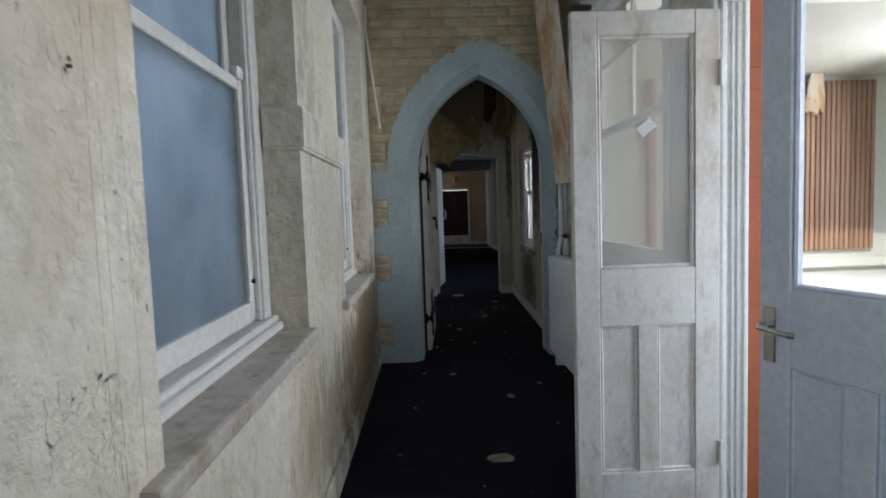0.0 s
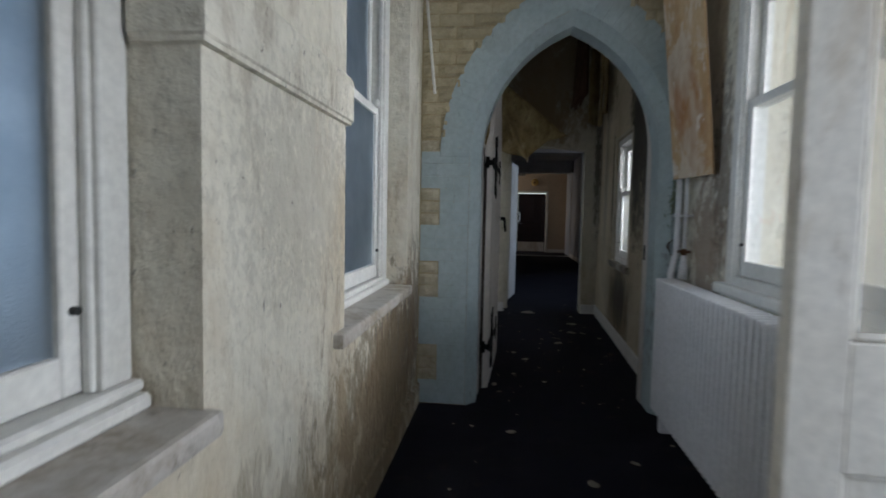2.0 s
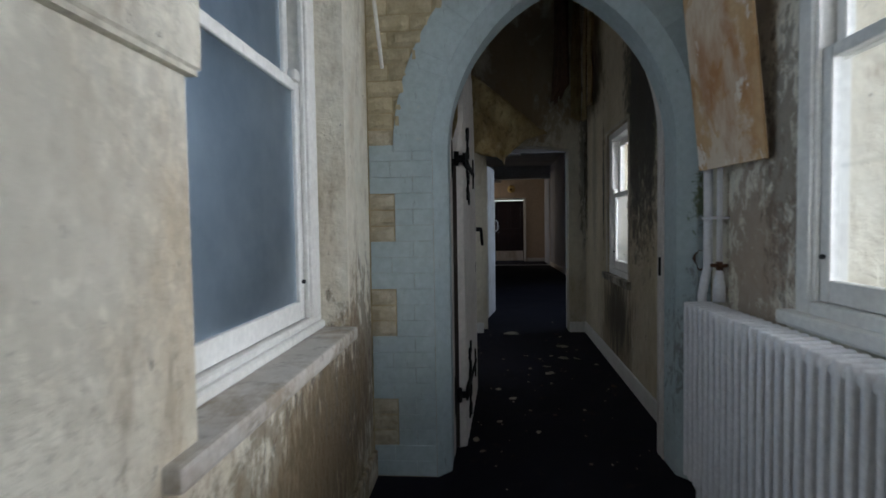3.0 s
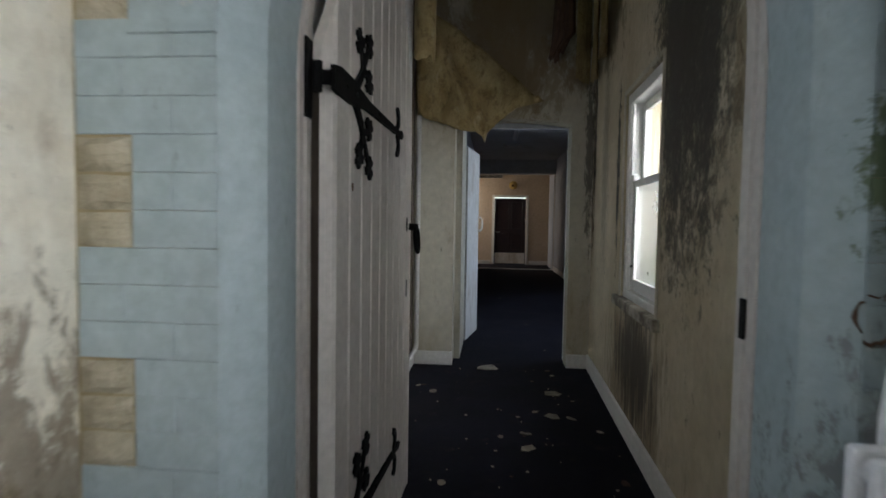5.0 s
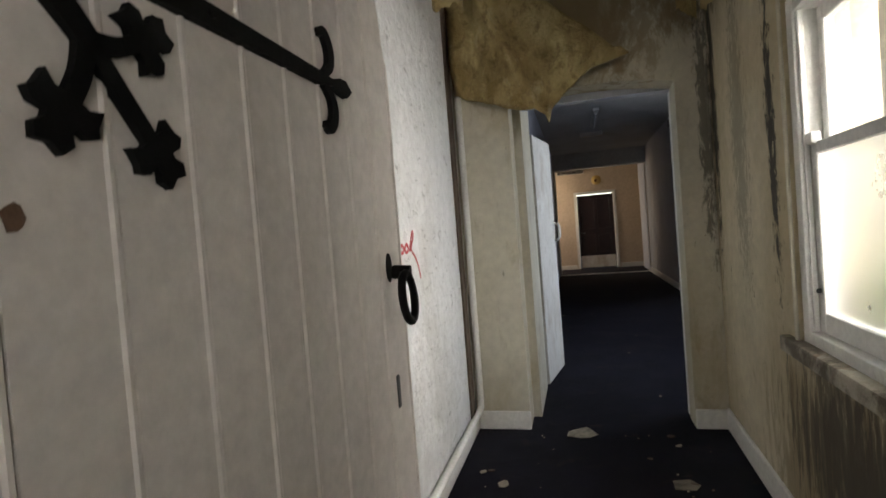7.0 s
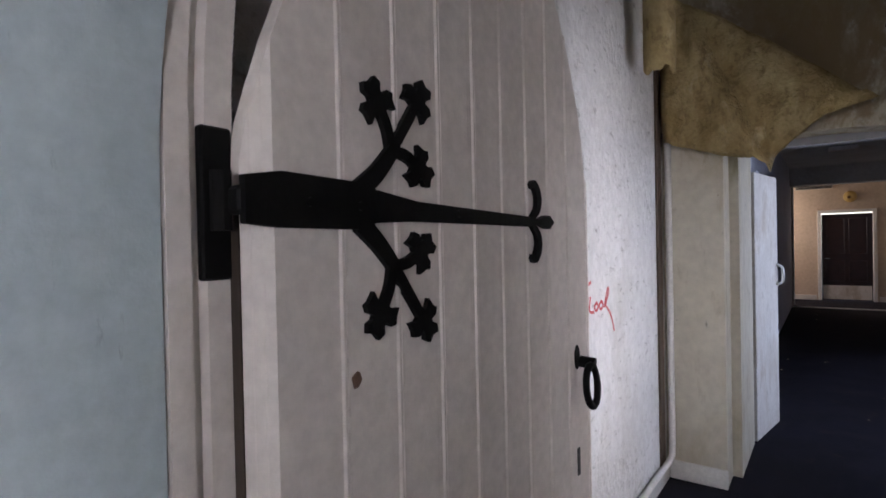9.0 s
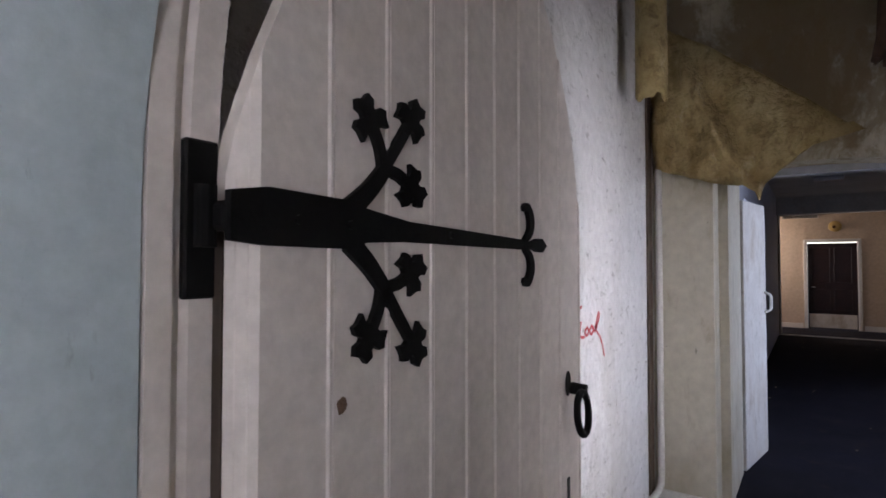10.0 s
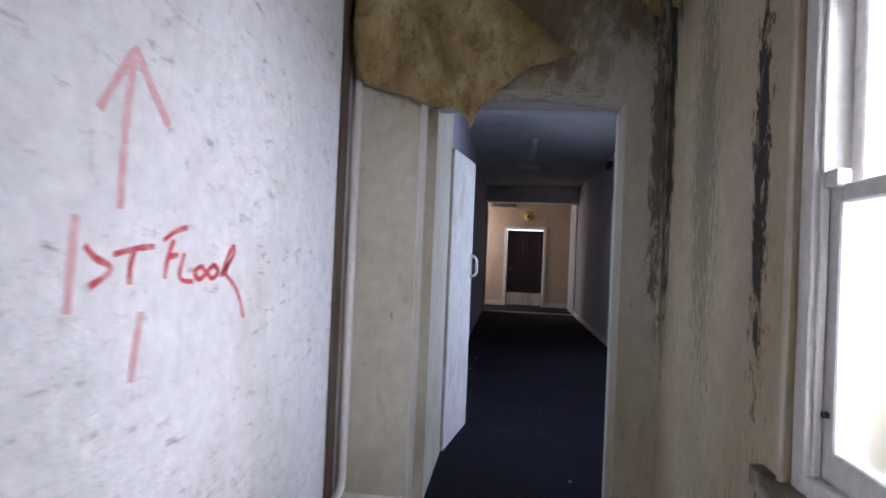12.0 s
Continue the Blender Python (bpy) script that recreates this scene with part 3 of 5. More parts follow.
frame_mesh = arch_sweep([(0.09, 5.945), (-0.004, 5.945), (-0.004, 5.977), (0.009, 5.983), (0.009, 5.992), (-0.004, 5.998), (-0.004, 6.038), (0.09, 6.038)], AX0 + 0.002, AX1 - 0.002, 1.70, 2.60)
tagged(mesh_object("door_frame", frame_mesh, "pink_white"), "aged white timber frame round the arched doorway", "door frame", kind="structure")


# ---- skirtings ----
def skirting(name, x0, x1, y0, y1, h, mat="white_paint"):
    bm = box(x0, x1, y0, y1, 0, h, 0.006)
    return setting(name, bm, mat, "painted timber skirting board, scuffed", "skirting")


skirting("baseboard_left", 0.0, 0.022, 1.0, Y_ARCH - 0.01, 0.14, "plaster")
skirting("baseboard_left_second", XL2, XL2 + 0.018, 7.2, 9.26, 0.13)
skirting("baseboard_end", XL2 + 0.018, 0.555, 9.252, 9.27, 0.12)
ang2 = math.degrees(math.atan2(R1[1] - R0[1], R1[0] - R0[0]))
sk = setting("baseboard_right_second", box(0.09, 3.33, 0.0, 0.018, 0, 0.13, 0.005), "white_paint", "painted timber skirting board, scuffed", "skirting")
sk.matrix_world = pose(R0[0], R0[1], 0, 0, 0, ang2)
skirting("baseboard_jamb", 1.545, 1.735, 9.302, 9.32, 0.12)
skirting("baseboard_passage_right", 2.562, 2.58, 9.6, 19.4, 0.12)
skirting("baseboard_lobby", -0.9, 0.86, 21.282, 21.3, 0.12)
skirting("baseboard_lobby_far", 2.03, 3.3, 21.282, 21.3, 0.12)


# ---- sash windows ----
def sash_window(name, width, z0, z1, meet, glass_low, glass_up, label, mat="white_paint", case=0.075, bars=False, catch=0.06):
    """Box frame with two sliding sashes. x along the wall, -y towards the room, origin at the frame's front."""
    win = thing(name, label, "window", kind="structure")
    f = box(0, case, 0, 0.13, z0, z1, 0.004)
    box(width - case, width, 0, 0.13, z0, z1, 0.004, bm=f)
    box(case, width - case, 0.002, 0.128, z1 - case, z1, 0.004, bm=f)
    box(case, width - case, 0.002, 0.128, z0, z0 + 0.05, 0.004, bm=f)
    part("window_frame", f, mat, win)
    for side, x in (("a", case), ("b", width - case)):
        d = 0.014 if side == "a" else -0.014
        part("stop_bead", box(min(x, x + d), max(x, x + d), 0.012, 0.03, z0 + 0.05, z1 - case, 0.003), mat, win)
    lo = thing("lower_sash", "", "")
    a, b = case + 0.003, width - case - 0.003
    lo.parent = win
    s = box(a, a + 0.05, 0.032, 0.07, z0 + 0.052, meet + 0.02, 0.004)
    box(b - 0.05, b, 0.032, 0.07, z0 + 0.052, meet + 0.02, 0.004, bm=s)
    box(a + 0.05, b - 0.05, 0.033, 0.069, z0 + 0.052, z0 + 0.125, 0.004, bm=s)
    box(a + 0.05, b - 0.05, 0.033, 0.069, meet - 0.022, meet + 0.02, 0.004, bm=s)
    bpy.data.objects.remove(lo)
    lo = part("lower_sash", s, mat, win)
    g = part("pane", box(a + 0.045, b - 0.045, 0.048, 0.053, z0 + 0.12, meet - 0.018), glass_low, lo)
    g.visible_shadow = False
    for x in (a + 0.026, b - 0.026):
        part("sash_knob", tube([(x, 0.034, z0 + 0.2), (x, 0.02, z0 + 0.2)], 0.008, 8), "black", lo)
    part("sash_catch", box(b - catch - 0.03, b - catch + 0.03, 0.016, 0.05, meet + 0.012, meet + 0.055, 0.012, segs=2), mat, lo)
    s = box(a, a + 0.045, 0.074, 0.11, meet - 0.02, z1 - case - 0.002, 0.004)
    box(b - 0.045, b, 0.074, 0.11, meet - 0.02, z1 - case - 0.002, 0.004, bm=s)
    box(a + 0.045, b - 0.045, 0.075, 0.109, z1 - case - 0.055, z1 - case - 0.002, 0.004, bm=s)
    box(a + 0.045, b - 0.045, 0.075, 0.109, meet - 0.02, meet + 0.022, 0.004, bm=s)
    if bars:
        m = (a + b) / 2
        box(m - 0.012, m + 0.012, 0.078, 0.106, meet + 0.022, z1 - case - 0.055, 0.003, bm=s)
        zz = (meet + z1) / 2
        box(a + 0.045, b - 0.045, 0.079, 0.105, zz - 0.012, zz + 0.012, 0.003, bm=s)
    up = part("upper_sash", s, mat, win)
    g = part("pane", box(a + 0.04, b - 0.04, 0.088, 0.093, meet + 0.018, z1 - case - 0.05), glass_up, up)
    g.visible_shadow = False
    return win


# left windows: the room lies towards +x, so the frame is turned a quarter
w = sash_window("window_1", 1.12, 0.87, 2.71, 1.77, "frosted", "frosted", "white painted sash window with frosted blue-grey glass")
w.matrix_world = pose(-0.14, 2.075, 0, 0, 0, 90)
w = sash_window("window_2", 1.17, 0.845, 2.71, 1.80, "frosted", "frosted", "white painted sash window with frosted blue-grey glass", case=0.1)
w.matrix_world = pose(-0.115, 4.09, 0, 0, 0, 90)
# outer windows: the room lies towards -x
w = sash_window("window_3", 1.33, 0.935, 2.71, 1.79, "glass", "glass", "white painted sash window with clear glass", bars=True)
w.matrix_world = pose(1.635, 5.02, 0, 0, 0, -90)
w = sash_window("window_4", 0.81, 0.80, 2.045, 1.50, "frosted_pale", "glass", "dirty cream sash window, frosted below and clear above", case=0.06, catch=0.655)
w.matrix_world = Matrix.Translation((R0[0], R0[1], 0)) @ pose(0, 0, 0, 0, 0, ang2 - 90) @ pose(0.012, 8.065 - 5.98, 0, 0, 0, -90)


def sill(name, x0, x1, y0, y1, z, t, mat="sill"):
    bm = box(x0, x1, y0, y1, z - t, z, 0.012, segs=2)
    return setting(name, bm, mat, "worn painted window sill, dusty and stained", "sill")


sill("window_sill_1", -0.16, 0.036, 1.985, 3.215, 0.868, 0.052)
sill("window_sill_2", -0.16, 0.036, 3.965, 5.275, 0.842, 0.052)
for nm, y0_, y1_, zz in (("trim_window_1", 2.078, 3.192, 0.868), ("trim_window_2", 4.095, 5.255, 0.842)):
    tr = box(-0.14, -0.095, y0_, y1_, zz + 0.001, zz + 0.034, 0.008)
    box(-0.14, -0.112, y0_, y1_, zz + 0.035, zz + 0.058, 0.006, bm=tr)
    setting(nm, tr, "white_paint", "white painted moulding along the foot of the window", "trim")
sill("window_sill_3", 1.59, 1.72, 3.62, 5.06, 0.945, 0.05, "white_paint")
sl = setting("window_sill_4", box(7.19 - 5.98, 8.19 - 5.98, -0.2, 0.035, 0.745, 0.806, 0.01, segs=2), "rot_sill", "crumbling painted window sill with rust stains", "sill")
sl.matrix_world = pose(R0[0], R0[1], 0, 0, 0, ang2)
# thin bead round the mouldy corridor's window
aw = bmesh.new()
for u0, u1, z0, z1 in ((7.232 - 5.98, 7.252 - 5.98, 0.80, 2.05), (8.066 - 5.98, 8.086 - 5.98, 0.80, 2.05), (7.232 - 5.98, 8.086 - 5.98, 2.05, 2.075)):
    box(u0, u1, 0.0, 0.012, z0, z1, 0.004, bm=aw)
ob = setting("trim_window_4", aw, "cream", "peeling cream bead round the window", "trim")
ob.matrix_world = pose(R0[0], R0[1], 0, 0, 0, ang2)


def emboss():
    """Raised sprigs and vertical lines of an embossed wallpaper under the paint, in y, z."""
    bm = bmesh.new()
    random.seed(64)
    for y in (1.932, 1.959, 2.016, 1.40, 1.427, 1.484):
        ribbon([(y + 0.0015 * math.sin(z * 9), z) for z in [0.16 + 0.1 * k for k in range(28)]], [0.004] * 28, 0.0, 0.001, bm)
    for k in range(150):
        y, z = 2.03 - 1.1 * random.random() ** 1.4, random.uniform(0.3, 2.4)
        a, ln = random.uniform(0.6, 2.6), random.uniform(0.05, 0.13)
        stem = [(y + ln * t * math.cos(a + 0.9 * t), z + ln * t * math.sin(a + 0.9 * t)) for t in (0.0, 0.25, 0.5, 0.75, 1.0)]
        ribbon(stem, [0.004, 0.004, 0.0035, 0.003, 0.002], 0.0, 0.0008, bm)
        for t, side in ((1, 1), (1, -1), (2, 1), (2, -1), (3, 1), (3, -1), (4, 0)):
            b = a + 0.9 * t / 4 + side * 0.9
            p, q = stem[t], 0.026 * random.uniform(0.7, 1.2)
            ribbon([(p[0] + q * w_ * math.cos(b), p[1] + q * w_ * math.sin(b)) for w_ in (0.0, 0.35, 0.7, 1.0)], [0.002, 0.007, 0.006, 0.0015], 0.0, 0.0009, bm)
    for v in bm.verts:
        v.co = (v.co.y - 0.0002, v.co.x, v.co.z)
    bmesh.ops.recalc_face_normals(bm, faces=bm.faces)
    return bm


# moulded block on the pier between the left windows
def impost():
    prof = [(0.0, 1.548), (0.016, 1.55), (0.016, 1.56), (0.022, 1.565), (0.022, 1.70), (0.014, 1.712), (0.0, 1.714)]
    bm = bmesh.new()
    path = [(-0.13, 3.2, 0, 1), (0.0, 3.2, 1, 1), (0.0, 4.085, 1, -1), (-0.1, 4.085, 0, -1)]
    rows = []
    for x, y, nx, ny in path:
        rows.append([bm.verts.new((x + nx * d if nx else x, y - ny * d, z)) for d, z in prof])
    for a, b in zip(rows, rows[1:]):
        for i in range(len(prof) - 1):
            bm.faces.new((a[i], a[i + 1], b[i + 1], b[i]))
    bmesh.ops.recalc_face_normals(bm, faces=bm.faces)
    return bm


setting("trim_impost", impost(), "plaster", "cream plaster moulding round the pier between the windows", "moulding")


# ---- half-glazed double doors to the porch ----
def bevel_frame(bm, x0, x1, z0, z1, w, y0, y1):
    """A thin bead round a panel."""
    for a in ((x0, x0 + w, z0, z1), (x1 - w, x1, z0, z1), (x0 + w, x1 - w, z0, z0 + w), (x0 + w, x1 - w, z1 - w, z1)):
        box(a[0], a[1], y0, y1, a[2], a[3], w * 0.4, bm=bm)


def glazed_leaf(name, label, mat, pane_mat, w=0.585, h=2.045, z0=0.012):
    leaf = thing(name, label, "door", "double doors to the porch")
    t = 0.042
    part("stile", box(0, 0.1, 0, t, z0, h, 0.004), mat, leaf)
    part("stile", box(w - 0.1, w, 0, t, z0, h, 0.004), mat, leaf)
    part("top_rail", box(0.1, w - 0.1, 0.001, t - 0.001, h - 0.09, h, 0.003), mat, leaf)
    part("lock_rail", box(0.1, w - 0.1, 0.001, t - 0.001, 0.815, 1.045, 0.003), mat, leaf)
    part("bottom_rail", box(0.1, w - 0.1, 0.001, t - 0.001, z0, 0.21, 0.003), mat, leaf)
    m = w / 2
    part("muntin", box(m - 0.04, m + 0.04, 0.001, t - 0.001, 0.21, 0.815, 0.003), mat, leaf)
    for a, b in ((0.1, m - 0.04), (m + 0.04, w - 0.1)):
        p = box(a, b, 0.015, t - 0.015, 0.21, 0.815)
        bevel_frame(p, a, b, 0.21, 0.815, 0.012, 0.006, t - 0.006)
        part("panel", p, mat, leaf)
    bead = bmesh.new()
    bevel_frame(bead, 0.1, w - 0.1, 1.045, h - 0.09, 0.014, 0.006, t - 0.006)
    part("glazing_bead", bead, mat, leaf)
    g = part("pane", box(0.105, w - 0.105, 0.019, 0.023, 1.05, h - 0.095), pane_mat, leaf)
    g.visible_shadow = False
    return leaf


leaf = glazed_leaf("glazed_door", "dusty white half-glazed door standing open into the corridor", "grey_paint", "dusty")
leaf.matrix_world = pose(1.632, 3.282, 0, 0, 0, 180.8)
for z in (0.28, 1.80):
    part("hinge", tube([(0.002, 0.05, z - 0.05), (0.002, 0.05, z + 0.05)], 0.008), "grey_paint", leaf)
part("bolt", box(0.50, 0.58, 0.005, 0.04, 2.052, 2.07, 0.004), "black", leaf)
scrap = tagged(mesh_object("paper_scrap", moved(box(-0.035, 0.035, -0.0006, 0.0006, -0.022, 0.022), pose(1.345, 3.2505, 1.60, 0, -38, 0)), "paperwhite"), "torn white paper scrap stuck to the door glass", "paper")
blue = glazed_leaf("glazed_door", "pale blue-white half-glazed door with a chrome lever, nearly closed", "blue_door", "glass")
blue.matrix_world = pose(1.676, 2.175, 0, 0, 0, 106.5)
plate = part("handle_plate", box(0.525, 0.565, 0.042, 0.05, 0.82, 0.985, 0.003), "chrome", blue, "chrome handle plate")
part("lever", tube([(0.547, 0.05, 0.93), (0.547, 0.085, 0.93), (0.535, 0.1, 0.93), (0.50, 0.102, 0.928), (0.445, 0.1, 0.925), (0.43, 0.092, 0.925)], 0.009, 12), "chrome", plate, "chrome lever handle")
fr = bmesh.new()
for y0, y1 in ((3.262, 3.30), (2.13, 2.168)):
    box(1.645, 1.762, y0, y1, 0, 2.12, 0.005, bm=fr)
for x0, x1 in ((1.645, 1.668), (1.684, 1.697), (1.708, 1.716), (1.735, 1.758)):
    box(x0, x1, 3.252, 3.264, 0, 2.12, 0.005, bm=fr)
box(1.612, 1.642, 3.262, 3.35, 0, 2.2, 0.008, bm=fr)
box(1.612, 1.642, 2.07, 2.14, 0, 2.2, 0.008, bm=fr)
box(1.612, 1.642, 2.14, 3.262, 2.11, 2.2, 0.008, bm=fr)
box(1.642, 1.762, 2.168, 3.262, 2.075, 2.118, 0.005, bm=fr)
setting("door_frame_porch", fr, "white_paint", "old white painted door frame with beaded mouldings", "door frame")

# ---- radiator ----
rad = thing("radiator", "white enamelled steel column radiator below the window", "radiator")
sec = box(1.452, 1.578, -0.0135, 0.0135, 0.11, 0.90, 0.0125, segs=3)
for y in (0.0,):
    box(1.466, 1.492, -0.027, 0.027, 0.135, 0.17, 0.008, bm=sec)
    box(1.466, 1.492, -0.027, 0.027, 0.845, 0.88, 0.008, bm=sec)
first = part("section", moved(sec, Matrix.Translation((0, 5.535, 0))), "radiator", rad, smooth=False)
for i in range(1, 31):
    o = new("section", first.data)
    o.parent, o.location = rad, (0, -0.0535 * i, 0)
for y in (5.45, 4.05):
    part("foot", box(1.48, 1.55, y - 0.02, y + 0.02, 0, 0.12, 0.005), "radiator", rad)
pipe = thing("radiator_pipe", "white painted heating pipes running down beside the radiator", "pipe")
part("riser", tube([(1.585, 5.615, 2.6), (1.585, 5.615, 1.12), (1.58, 5.60, 1.05), (1.56, 5.585, 0.99), (1.545, 5.575, 0.93), (1.545, 5.58, 0.45), (1.53, 5.62, 0.35), (1.53, 5.62, 0.1), (1.53, 5.57, 0.045), (1.53, 5.45, 0.03)], 0.019, 12), "radiator", pipe, smooth=True)
part("riser", tube([(1.60, 5.53, 2.6), (1.60, 5.53, 1.08)], 0.012, 10), "radiator", pipe, smooth=True)
part("bracket", box(1.56, 1.64, 5.52, 5.63, 1.265, 1.277, 0.003), "radiator", pipe)
part("valve", tube([(1.60, 5.53, 0.90), (1.60, 5.53, 0.96), (1.60, 5.53, 1.0), (1.60, 5.53, 1.04)], 0.02, 12, radii=[0.026, 0.026, 0.02, 0.014]), "radiator", pipe, "white valve body", True)
wheel = bmesh.new()
for k in range(5):
    a = 2 * math.pi * k / 5
    tube([(1.60, 5.53, 1.06), (1.60 + 0.035 * math.cos(a), 5.53 + 0.035 * math.sin(a), 1.06)], 0.008, 6, wheel)
tube([(1.60, 5.53, 1.035), (1.60, 5.53, 1.075)], 0.014, 10, wheel)
part("valve_wheel", wheel, "rust", pipe, "rusty red valve wheel")

# ---- hanging board on the outer wall ----
bd = box(0, 0.012, 0, 0.49, 0, 1.5, 0.003)
for v in bd.verts:
    v.co.x += 0.03 * math.sin(v.co.y * 5) + 0.01 * math.sin(v.co.z * 4)
board = tagged(mesh_object("hanging_board", bd, "board"), "water-stained orange hardboard sheet hanging off the wall", "board")
board.matrix_world = pose(1.60, 5.145, 1.483, 0, -6, 8)
batten = tagged(mesh_object("loose_batten", tube([(0.012, 5.66, 3.0), (0.012, 5.655, 2.78), (0.055, 5.63, 2.38), (0.098, 5.61, 2.0)], 0.009, 8), "white_paint"), "thin white batten hanging loose beside the arch", "batten")

# hole and algae on the blue pier
hb = bmesh.new()
random.seed(5)
rim = [(1.588 + random.uniform(0.028, 0.046) * math.cos(a), 1.08 + random.uniform(0.036, 0.058) * math.sin(a)) for a in [2 * math.pi * k / 22 for k in range(22)]]
hv = [hb.verts.new((x, 5.69, z)) for x, z in rim]
hin = [hb.verts.new((1.588 + (v.co.x - 1.588) * 0.7, 5.7005, 1.08 + (v.co.z - 1.08) * 0.7)) for v in hv]
hb.faces.new(hin)
for i in range(22):
    hb.faces.new((hv[i], hv[(i + 1) % 22], hin[(i + 1) % 22], hin[i]))
tagged(mesh_object("wall_hole", hb, "hole"), "ragged brown hole broken into the blue pier", "hole", kind="structure")


# ---- arched plank door ----
DOOR = pose(0.458, 6.039, 0, 0, 0, 87.5)
door = thing("arched_door", "aged white plank door with a pointed head, standing open", "door")
door.matrix_world = DOOR
D_SPRING, D_W0, D_W1, D_R = 1.58, -0.012, 1.05, 1.07


def door_top(u):
    mid = (D_W0 + D_W1) / 2
    k = min(u - D_W0, D_W1 - u)
    return D_SPRING + math.sqrt(max(D_R ** 2 - (D_R - k) ** 2, 0.0))


def plank(u0, u1, edge=False):
    """One board; edge: the hinge-side board, rounded back to the frame."""
    us = [u0, u0 + 0.0015] + [u0 + 0.0015 + (u1 - u0 - 0.0115) * i / 6 for i in range(1, 6)] + [u1 - 0.012, u1 - 0.009, u1 - 0.004, u1]
    ds = [0.0015] + [0.0] * (len(us) - 5) + [0.001, -0.003, -0.003, 0.003]
    if edge:
        us = [u0, u0 + 0.007, u0 + 0.008, u0 + 0.016, u0 + 0.017, u0 + 0.027, u1 - 0.012, u1 - 0.009, u1 - 0.004, u1]
        ds = [0.038, 0.027, 0.024, 0.012, 0.009, 0.0, 0.001, -0.003, -0.003, 0.003]
    bm = bmesh.new()
    f = [(bm.verts.new((u, d, 0.012)), bm.verts.new((u, d, door_top(u)))) for u, d in zip(us, ds)]
    b = [(bm.verts.new((u, max(0.03, d + 0.03), 0.012)), bm.verts.new((u, max(0.03, d + 0.03), door_top(u)))) for u, d in zip(us, ds)]
    for r in (f, b):
        for p, q in zip(r, r[1:]):
            bm.faces.new((p[0], q[0], q[1], p[1]))
    for (p, q), (r, s) in zip(zip(f, f[1:]), zip(b, b[1:])):
        bm.faces.new((p[1], q[1], s[1], r[1])), bm.faces.new((p[0], q[0], s[0], r[0]))
    for e in (0, -1):
        bm.faces.new((f[e][0], f[e][1], b[e][1], b[e][0]))
    bmesh.ops.recalc_face_normals(bm, faces=bm.faces)
    return bm


edges = [-0.008, 0.143, 0.265, 0.383, 0.497, 0.604, 0.711, 0.817, 0.926, 1.05]
for a, b in zip(edges, edges[1:]):
    part("plank", plank(a, b, a < 0), "pink_white", door)
part("hinge_edge", box(-0.0105, -0.0085, 0.039, 0.066, 0.014, 1.62), "edge_wood", door, "bare brown timber edge on the hinge side")


def flat(outline, y0, y1, bm=None):
    """A plate cut from sheet iron, outline in u, z, between two depths."""
    return moved(slab([(u, -z) for u, z in outline], -y1, -y0), Matrix.Rotation(radians(-90), 4, "X")) if bm is None else flat_into(outline, y0, y1, bm)


def flat_into(outline, y0, y1, bm):
    lo = [bm.verts.new((u, y0, z)) for u, z in outline]
    hi = [bm.verts.new((u, y1, z)) for u, z in outline]
    new_faces = [bm.faces.new(lo), bm.faces.new(hi[::-1])]
    n = len(lo)
    for i in range(n):
        new_faces.append(bm.faces.new((lo[i], hi[i], hi[(i + 1) % n], lo[(i + 1) % n])))
    bmesh.ops.recalc_face_normals(bm, faces=new_faces)
    return bm


def ribbon(points, widths, y0, y1, bm):
    pts = [Vector(p) for p in points]
    left, right = [], []
    for i, p in enumerate(pts):
        d = (pts[min(i + 1, len(pts) - 1)] - pts[max(i - 1, 0)]).normalized()
        n = Vector((-d.y, d.x)) * widths[i] / 2
        left.append(tuple(p + n)), right.append(tuple(p - n))
    return flat_into(left + right[::-1], y0, y1, bm)


def smooth_line(pts, n=5):
    """Points along a Catmull-Rom line."""
    p = [Vector(pts[0])] + [Vector(q) for q in pts] + [Vector(pts[-1])]
    out = []
    for i in range(1, len(p) - 2):
        for k in range(n):
            t = k / n
            out.append(tuple(0.5 * (2 * p[i] + (p[i + 1] - p[i - 1]) * t + (2 * p[i - 1] - 5 * p[i] + 4 * p[i + 1] - p[i + 2]) * t * t + (3 * p[i] - p[i - 1] - 3 * p[i + 1] + p[i + 2]) * t ** 3)))
    return out + [tuple(p[-2])]


def iron_leaf(c, angle, size, y0, y1, bm):
    """A three-lobed leaf at the end of a scroll."""
    shape = [(-1.0, 0.22), (-0.55, 0.2), (-0.5, 0.55), (-0.75, 0.95), (-0.2, 1.0), (0.05, 1.15), (0.3, 0.85), (0.25, 0.45), (0.45, 0.42), (0.75, 0.62), (1.15, 0.42), (1.0, 0.0)]
    shape = shape + [(x, -y) for x, y in shape[-2::-1]]
    ca, sa = math.cos(angle), math.sin(angle)
    return flat_into([(c[0] + size * (x * ca - y * sa), c[1] + size * (x * sa + y * ca)) for x, y in shape], y0, y1, bm)


